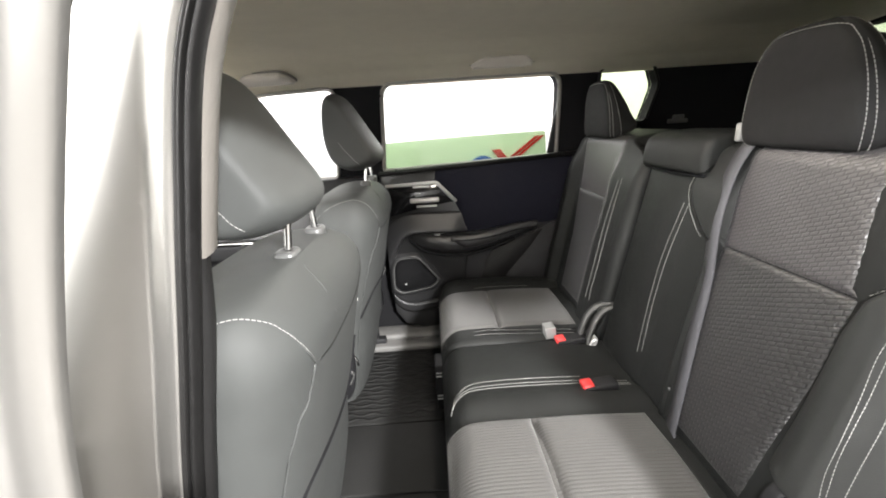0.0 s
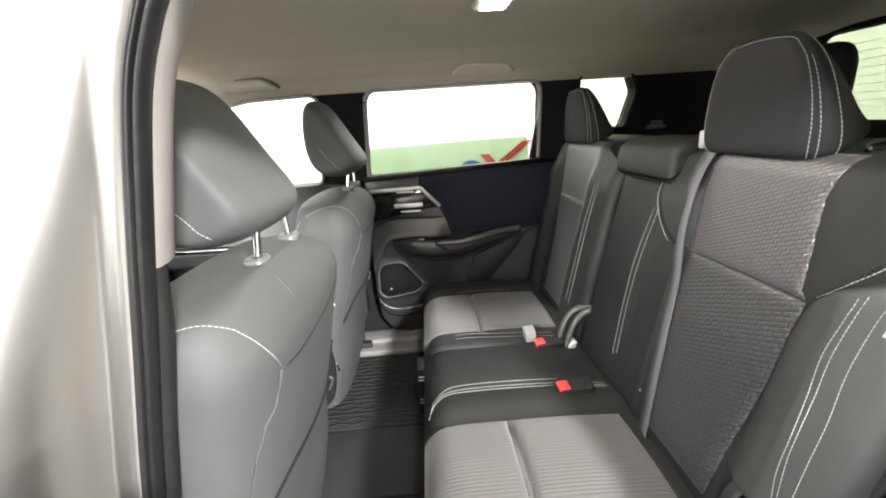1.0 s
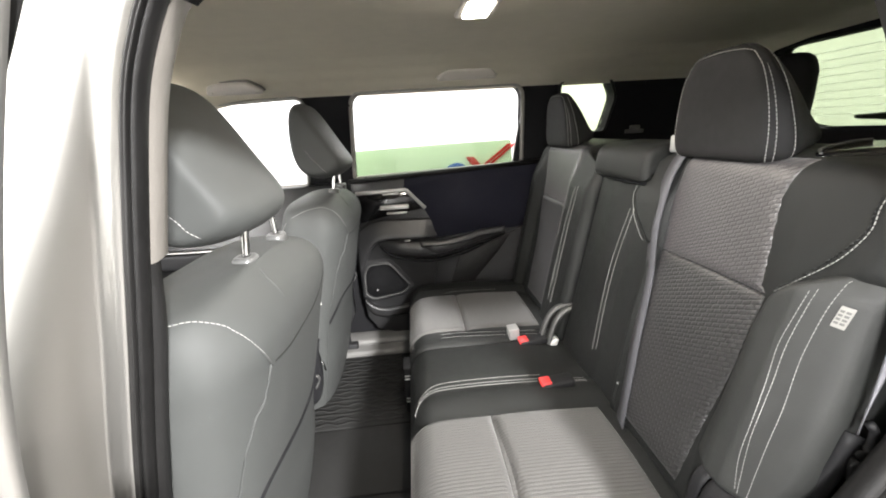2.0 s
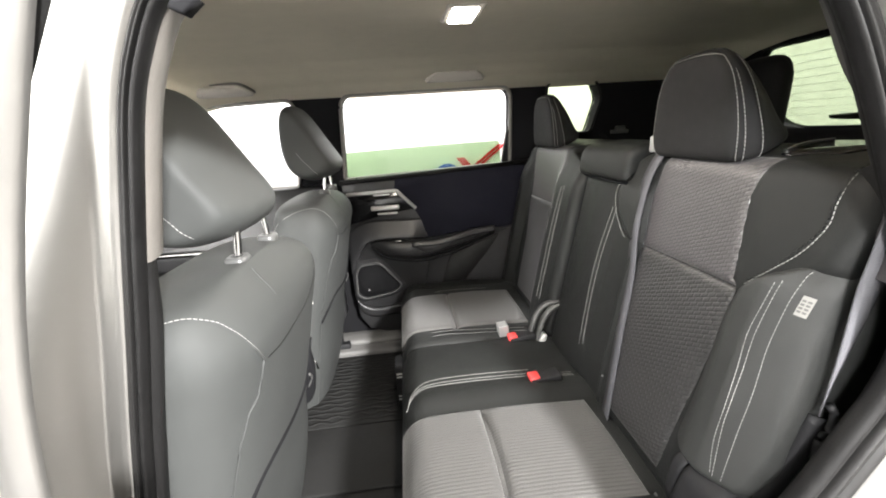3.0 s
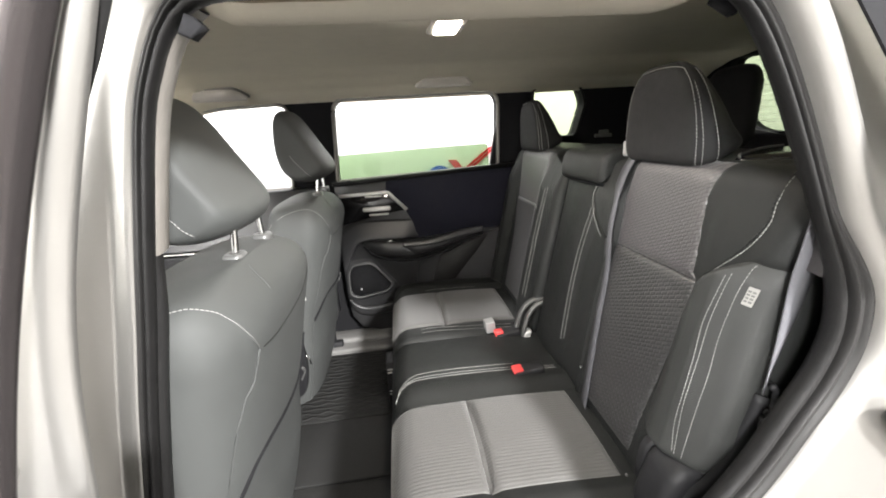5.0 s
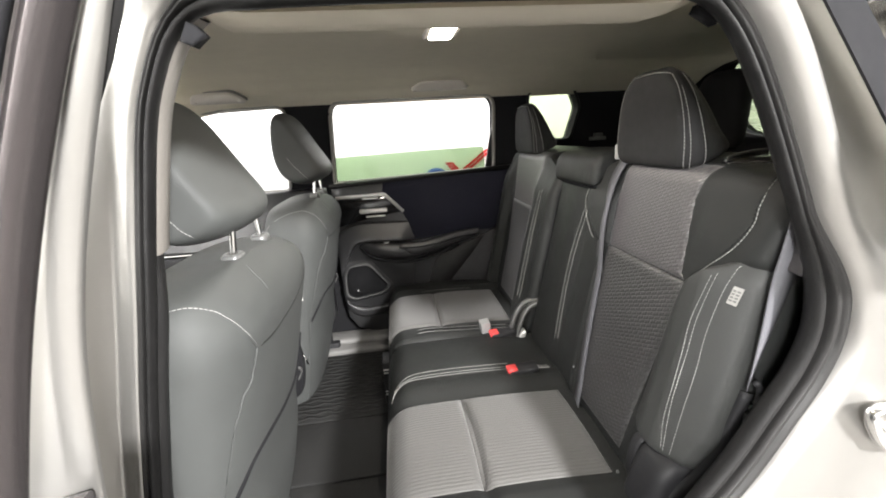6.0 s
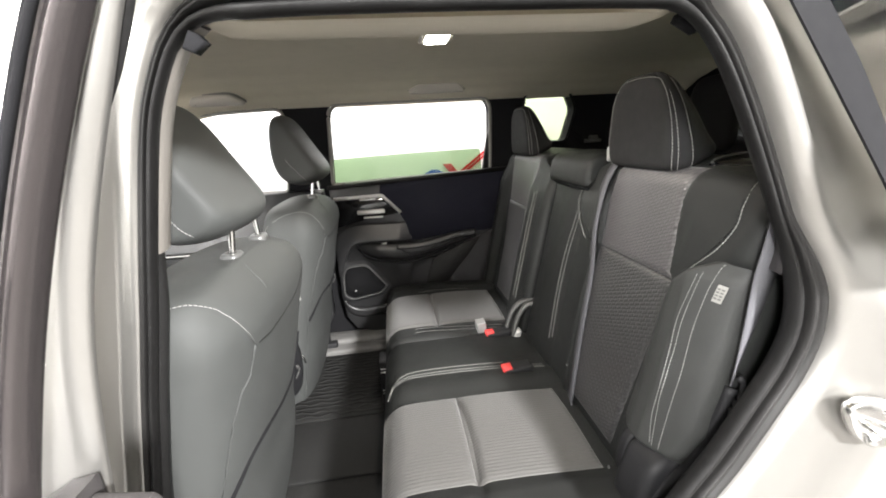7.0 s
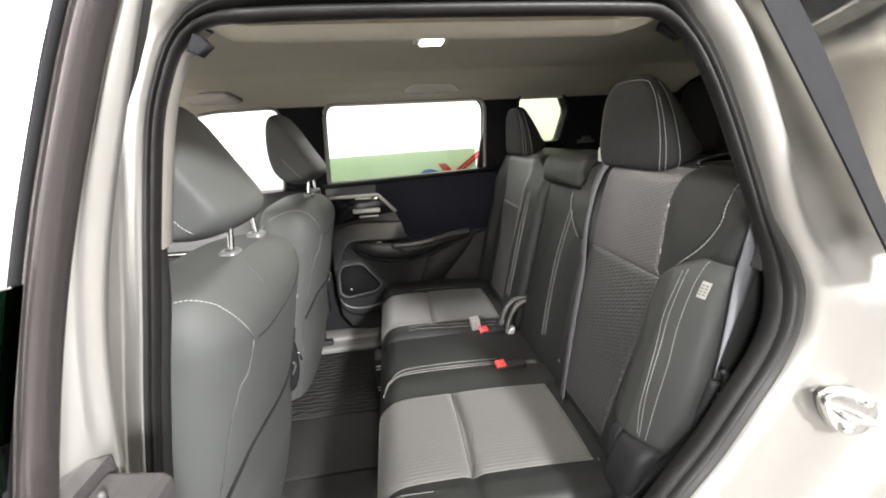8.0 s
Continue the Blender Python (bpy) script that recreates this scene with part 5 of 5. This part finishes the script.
obelt = thing("seat_belt", "grey webbing seat belt hanging beside the rear seat", "seat belt")
bm = bmesh.new()
drape = spline([(0.7425, 0.592, 1.3603, 0.0220), (0.7258, 0.592, 1.2680, 0.0220), (0.7219, 0.592, 1.2424, 0.0215), (0.7155, 0.592, 1.2031, 0.0205), (0.7101, 0.592, 1.1688, 0.0200), (0.7013, 0.592, 1.1020, 0.0130), (0.6920, 0.592, 1.0411, 0.0065), (0.6866, 0.592, 1.0018, 0.0045)], 28)
loft(bm, [[(x - w, y - 0.003, z), (x + w, y + 0.003, z), (x + w, y + 0.0052, z), (x - w, y - 0.0008, z)] for x, y, z, w in drape])
part("webbing", bm, WEBBING, obelt)
bm = bmesh.new()
strip(bm, spline([(0.703, 0.606, 0.985), (0.69, 0.61, 0.92), (0.665, 0.618, 0.84), (0.62, 0.63, 0.77), (0.56, 0.64, 0.70)], 24), 0.019, 0.0022, (0.75, -0.65, 0))
part("lap_webbing", bm, BLACK_TRIM, obelt)
bm = bmesh.new()
tube(bm, spline([(0.694, 0.590, 1.016), (0.704, 0.590, 1.002), (0.706, 0.592, 0.978), (0.699, 0.596, 0.955), (0.703, 0.598, 0.925)], 16), 0.005)
part("tongue", bm, BLACK_TRIM, obelt, "black belt tongue")


# ---- front seats ----
def shell_x(z):
    pts = ((0.30, -0.20), (0.45, -0.150), (0.55, -0.125), (0.61, -0.111), (0.67, -0.104), (0.75, -0.092), (0.8, -0.080), (0.87, -0.062), (0.94, -0.047), (1.0, -0.035), (1.05, -0.022), (1.1, -0.012), (1.16, -0.018), (1.2, -0.03))
    for (a, xa), (b, xb) in zip(pts, pts[1:]):
        if z <= b:
            return xa + (xb - xa) * (z - a) / (b - a)
    return pts[-1][1]


fseat = thing("front_seat", "grey leatherette front seat seen from behind", "car seat", group="front seats")
bm = bmesh.new()
rings = []
# height, inner and outer side, half depth
for z, y1, y0, hx in ((0.40, 1.12, 0.70, 0.08), (0.50, 1.21, 0.690, 0.09), (0.64, 1.230, 0.680, 0.105), (0.75, 1.220, 0.674, 0.115), (0.86, 1.205, 0.668, 0.120), (0.95, 1.203, 0.664, 0.122), (1.02, 1.203, 0.660, 0.122),
                      (1.08, 1.205, 0.657, 0.119), (1.11, 1.196, 0.657, 0.114), (1.14, 1.178, 0.661, 0.105), (1.16, 1.145, 0.670, 0.095), (1.176, 1.100, 0.686, 0.081), (1.187, 1.050, 0.726, 0.064), (1.194, 0.985, 0.785, 0.041), (1.1965, 0.93, 0.85, 0.018)):
    rings.append((shell_x(z) - hx - (0.0 if z < 1.13 else (z - 1.13) * 0.45), (y0 + y1) / 2, z, hx, (y1 - y0) / 2))
fine = [tuple(p) for p in spline(rings, 64)]
SQUARE = 3.0
rounded(bm, fine, SQUARE, 80)
fback = part("backrest", bm, VINYL_GREY, fseat, "grey leatherette backrest")


def ring_at(z):
    a, b = next(((a, b) for a, b in zip(fine, fine[1:]) if z <= b[2]), (fine[-2], fine[-1]))
    t = (z - a[2]) / max(1e-9, b[2] - a[2])
    return [p + (q - p) * t for p, q in zip(a, b)]


def shell_point(z, a, h=0.001):
    cx, cy, _, hx, hy = ring_at(z)
    c, s = math.cos(a), math.sin(a)
    return (cx + (hx + h) * math.copysign(abs(c) ** (2 / SQUARE), c), cy + (hy + h) * math.copysign(abs(s) ** (2 / SQUARE), s), z)


def shell_at(y, z, h=0.001):
    """The point of the rear face at y and z."""
    cx, cy, _, hx, hy = ring_at(z)
    q = max(-0.999, min(0.999, (y - cy) / hy))
    return shell_point(z, math.asin(math.copysign(abs(q) ** (SQUARE / 2), q)), h)


def shell_side(x, z, h=0.001):
    """The point of the outer side at x and z."""
    cx, cy, _, hx, hy = ring_at(z)
    q = max(-0.999, min(0.999, (x - cx) / hx))
    return (x, cy - (hy + h) * (1 - abs(q) ** SQUARE) ** (1 / SQUARE), z)


arch = [shell_at(0.756, 1.073), shell_at(0.744, 1.090), shell_side(-0.029, 1.106), shell_side(-0.037, 1.131), shell_side(-0.046, 1.147), shell_side(-0.056, 1.159), shell_side(-0.077, 1.172), shell_side(-0.095, 1.174), shell_side(-0.125, 1.169), shell_side(-0.160, 1.155), shell_side(-0.195, 1.130), shell_side(-0.222, 1.08)]
bm = bmesh.new()
stitches(bm, arch, 0.0006)
tagged(part("stitching", bm, THREAD, fback, "white stitching"), kind="stuff")
bm = bmesh.new()
tube(bm, spline([(x, y + 0.001, z - 0.005) for x, y, z in arch], 60), 0.0016, 6)
part("arch_seam", bm, VINYL_GREY, fback, "folded seam under the stitching")
bm = bmesh.new()
tube(bm, spline([shell_at(0.755, 1.071), shell_at(0.751, 1.041), shell_at(0.745, 1.015), shell_at(0.729, 1.004), shell_at(0.723, 0.982), shell_at(0.715, 0.955), shell_at(0.710, 0.907), shell_at(0.706, 0.860), shell_at(0.706, 0.8), shell_at(0.71, 0.6), shell_at(0.72, 0.45)], 50), 0.0019, 6)
part("piping", bm, VINYL_GREY, fback)
bm = bmesh.new()
tube(bm, spline([shell_at(1.080, 0.930, -0.001), shell_at(1.063, 0.882, -0.001), shell_at(1.024, 0.838, -0.001), shell_at(0.941, 0.835, -0.001), shell_at(0.855, 0.850, -0.001), shell_at(0.808, 0.854, -0.001), shell_at(0.765, 0.846, -0.001), shell_at(0.738, 0.822, 0.0), shell_at(0.71, 0.78, 0.0)], 50), 0.0052, 6)
part("pocket_edge", bm, DARK_PILLAR, fback, "black elastic pocket edge")
bm = bmesh.new()
tube(bm, spline([shell_at(1.100, 1.125, 0), shell_at(1.056, 1.096, 0), shell_at(1.008, 1.075, 0), shell_at(0.955, 1.065, 0), shell_at(0.870, 1.064, 0), shell_at(0.812, 1.063, 0), shell_at(0.768, 1.067, 0)], 40), 0.0018, 6)
part("back_seam", bm, VINYL, fback, "dark seam across the backrest")
bm = bmesh.new()
tube(bm, spline([shell_at(0.834, 1.185, 0.0), shell_at(0.831, 1.172, 0.0), shell_at(0.831, 1.147, 0.0), shell_at(0.836, 1.106, 0.0)], 24), 0.0011, 6)
part("shoulder_seam", bm, VINYL_GREY, fback, "seam over the shoulder")
bm = bmesh.new()
tube(bm, spline([shell_at(1.125, 1.000, 0), shell_at(1.100, 0.93, 0), shell_at(1.085, 0.885, 0)], 16), 0.0018, 6)
part("edge_piping", bm, VINYL_GREY, fback)
bm = bmesh.new()
strip(bm, [shell_at(1.085, 1.012, 0.001), shell_at(1.125, 1.003, 0.001)], 0.004, 0.003, (0, 0, 1))
part("tab", bm, THREAD, fback, "pale tab on the backrest edge")
bm = bmesh.new()
strip(bm, spline([shell_at(1.098, 0.82, 0.004), shell_at(1.108, 0.80, 0.012), shell_at(1.112, 0.775, 0.006)], 10), 0.006, 0.004, (0, 1, 0))
part("bag_hook", bm, GREY_TRIM, fback, "grey bag hook")
bm = bmesh.new()
pad(bm, [(-0.165, 0.66), (-0.122, 0.665), (-0.103, 0.72), (-0.100, 0.80), (-0.118, 0.84), (-0.165, 0.80)], 1.205, 1.232, 0.008, 30)
lever = part("recline_cover", bm, DARK_PILLAR, fseat, "black plastic cover beside the backrest")
bm = bmesh.new()
tube(bm, [(-0.106, 1.230, 0.792), (-0.097, 1.233, 0.768), (-0.094, 1.233, 0.750)], 0.0026)
part("lever", bm, CHROME, lever, "small bright lever")
bm = bmesh.new()
pad(bm, [(-0.036, 1.268), (-0.053, 1.300), (-0.078, 1.340), (-0.107, 1.389), (-0.134, 1.433), (-0.153, 1.457), (-0.166, 1.468), (-0.180, 1.471), (-0.193, 1.460), (-0.203, 1.42), (-0.208, 1.36), (-0.204, 1.30), (-0.185, 1.248), (-0.143, 1.222), (-0.092, 1.228), (-0.054, 1.244)], 0.790, 1.044, 0.085, 72, 14, 0.0, 0.27)
for v in bm.verts:
    v.co.x -= 0.010 * min(1.0, abs(v.co.y - 0.917) / 0.125) ** 2
for _ in range(14):
    bmesh.ops.smooth_vert(bm, verts=bm.verts, factor=0.5, use_axis_x=True, use_axis_y=False, use_axis_z=True)
fhr = part("head_restraint", bm, VINYL_GREY, fseat, "grey leatherette head restraint")
bm = bmesh.new()
stitches(bm, [(-0.160, 0.7892, 1.318), (-0.147, 0.7892, 1.297), (-0.1284, 0.7892, 1.2754), (-0.1255, 0.7892, 1.2718), (-0.1167, 0.7893, 1.2602), (-0.107, 0.7945, 1.2499), (-0.1034, 0.813, 1.2395)], 0.0007)
tagged(part("stitching", bm, THREAD, fhr, "white stitching"), kind="stuff")
for y, lean in ((0.855, 0.006), (1.0, -0.002)):
    bm = bmesh.new()
    tube(bm, spline([(-0.079, y, 1.175), (-0.078, y, 1.19), (-0.078 + lean, y, 1.235), (-0.078 + 1.4 * lean, y, 1.255)], 12), 0.0058, 12)
    post = part("post", bm, CHROME, fseat, "chrome head restraint post")
    bm = bmesh.new()
    rounded(bm, [(-0.078, y, 1.180, 0.017, 0.021), (-0.078, y, 1.1985, 0.017, 0.021), (-0.078, y, 1.202, 0.0145, 0.0185), (-0.078, y, 1.2025, 0.009, 0.010), (-0.078, y, 1.198, 0.007, 0.007)], 3, 24)
    part("collar", bm, COLLAR, post, "grey plastic collar")
bm = bmesh.new()
pad(bm, [(-0.22, 0.66), (-0.2, 0.74), (-0.4, 0.77), (-0.66, 0.79), (-0.72, 0.74), (-0.68, 0.62), (-0.4, 0.58)], 0.68, 1.13, 0.05)
part("seat_cushion", bm, VINYL, fseat, "charcoal leatherette cushion")
bm = bmesh.new()
box(bm, -0.66, -0.20, 0.72, 0.78, 0.45, 0.62, 0.01)
part("runner", bm, BLACK_TRIM, fseat)
bm = bmesh.new()
box(bm, -0.66, -0.20, 1.03, 1.09, 0.45, 0.62, 0.01)
part("runner", bm, BLACK_TRIM, fseat)
pseat = copy_thing(fseat, pose(-0.006, 0.750, 0))
for child in pseat.children:
    if child.name.startswith(("head_restraint", "post")):
        child.location.z += 0.018 if child.name.startswith("head") else 0.006
        child.location.x += 0.030 if child.name.startswith("head") else 0.006
bm = bmesh.new()
box(bm, -0.21, -0.10, 1.055, 1.095, 0.452, 0.50, 0.008)
box(bm, -0.20, -0.13, 1.06, 1.09, 0.49, 0.58, 0.010)
part("runner_end", bm, BLACK_TRIM, pseat, "black plastic cap on the seat runner")
bm = bmesh.new()
pad(bm, [(-0.85, 0.46), (-0.34, 0.46), (-0.32, 0.72), (-0.36, 0.80), (-0.5, 0.82), (-0.85, 0.80)], 1.19, 1.41, 0.03)
tagged(part("centre_console", bm, BLACK_TRIM), "black centre console between the front seats", "console")

# ---- third row ----
third = thing("third_row_seat", "black third row seat with a rounded head restraint", "car seat")
bm = bmesh.new()
pad(bm, [(1.32, 0.80), (1.46, 0.78), (1.50, 1.25), (1.46, 1.30), (1.40, 1.27)], 0.95, 1.72, 0.04)
part("backrest", bm, DARK_PILLAR, third)
bm = bmesh.new()
rounded(bm, [(1.40, 1.525, 1.28, 0.03, 0.09), (1.40, 1.525, 1.30, 0.04, 0.105), (1.40, 1.525, 1.41, 0.042, 0.11), (1.40, 1.520, 1.48, 0.039, 0.106), (1.40, 1.520, 1.508, 0.035, 0.098), (1.40, 1.520, 1.525, 0.029, 0.087), (1.40, 1.520, 1.536, 0.02, 0.070), (1.40, 1.520, 1.541, 0.008, 0.045)], 2.8, 48)
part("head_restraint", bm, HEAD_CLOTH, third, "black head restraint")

# ---- lamp and grab handles ----
lamp = thing("dome_lamp", "lit dome lamp in the headliner", "lamp")
bm = bmesh.new()
box(bm, 0.302, 0.382, 1.045, 1.175, 1.594, 1.612, 0.006, 3)
part("housing", bm, LINER_TRIM, lamp)
bm = bmesh.new()
box(bm, 0.316, 0.368, 1.062, 1.158, 1.5895, 1.598, 0.004, 3)
part("lens", bm, LENS, lamp, "glowing lamp lens")


def grab_handle(x0, x1, y, z):
    ob = thing("grab_handle", "greige folding grab handle above the window", "grab handle", group="grab handles")

    def on_liner(u, v, d):
        return (u, y - 0.93 * v - 0.36 * (0.004 - d), z + 0.36 * v - 0.93 * (0.004 - d))
    outline = [(x0, 0.0), (x0 + 0.010, 0.028), (x0 + 0.026, 0.052), (x0 + 0.050, 0.062), (x1 - 0.050, 0.062), (x1 - 0.026, 0.052), (x1 - 0.010, 0.028), (x1, 0.0), (x1 - 0.025, -0.004), (x0 + 0.025, -0.004)]
    # the gap's shade is a slightly larger plate in a darker colour
    bm = bmesh.new()
    plate(bm, [(u + 0.006 * (1 if u > (x0 + x1) / 2 else -1), v * 1.10) for u, v in outline], lambda u, v, d: on_liner(u, v, d + 0.005), 0.006, 0.0, 60)
    part("recess", bm, PILLAR_TRIM, ob, "darker plate as the shadow gap round the folded handle")
    bm = bmesh.new()
    plate(bm, outline, lambda u, v, d: on_liner(u, v, d - 0.006), 0.016, 0.006, 60)
    part("bar", bm, LINER_TRIM, ob)
    for x in (x0 + 0.016, x1 - 0.016):
        bm = bmesh.new()
        box(bm, x - 0.010, x + 0.010, y - 0.022, y - 0.002, z - 0.006, z + 0.012, 0.003)
        part("mount", bm, LINER_TRIM, ob)
    return ob


grab_handle(0.307, 0.527, 1.803, 1.560)
grab_handle(-0.51, -0.315, 1.803, 1.548)

# ---- floor mats ----
fmat = thing("floor_mat", "grey ribbed rubber floor mat in the footwell", "floor mat")
bm = bmesh.new()
box(bm, -0.45, 0.13, 1.337, 1.765, 0.452, 0.462, 0.004)
part("sheet", bm, MAT, fmat)
for k in range(17):
    bm = bmesh.new()
    y = 1.355 + 0.0235 * k
    pts = [(-0.44 + 0.02 * i, y + 0.007 * ((i // 2 + k) % 2) - 0.003 * math.sin(i * 1.7 + k), 0.4635) for i in range(28)]
    strip(bm, pts, 0.011, 0.0022, (0, 1, 0))
    part("rib", bm, MAT, fmat)
nmat = thing("floor_mat", "flat dark rubber floor mat", "floor mat")
bm = bmesh.new()
box(bm, -0.45, 0.14, 1.08, 1.332, 0.452, 0.462, 0.004)
part("sheet", bm, MAT, nmat)
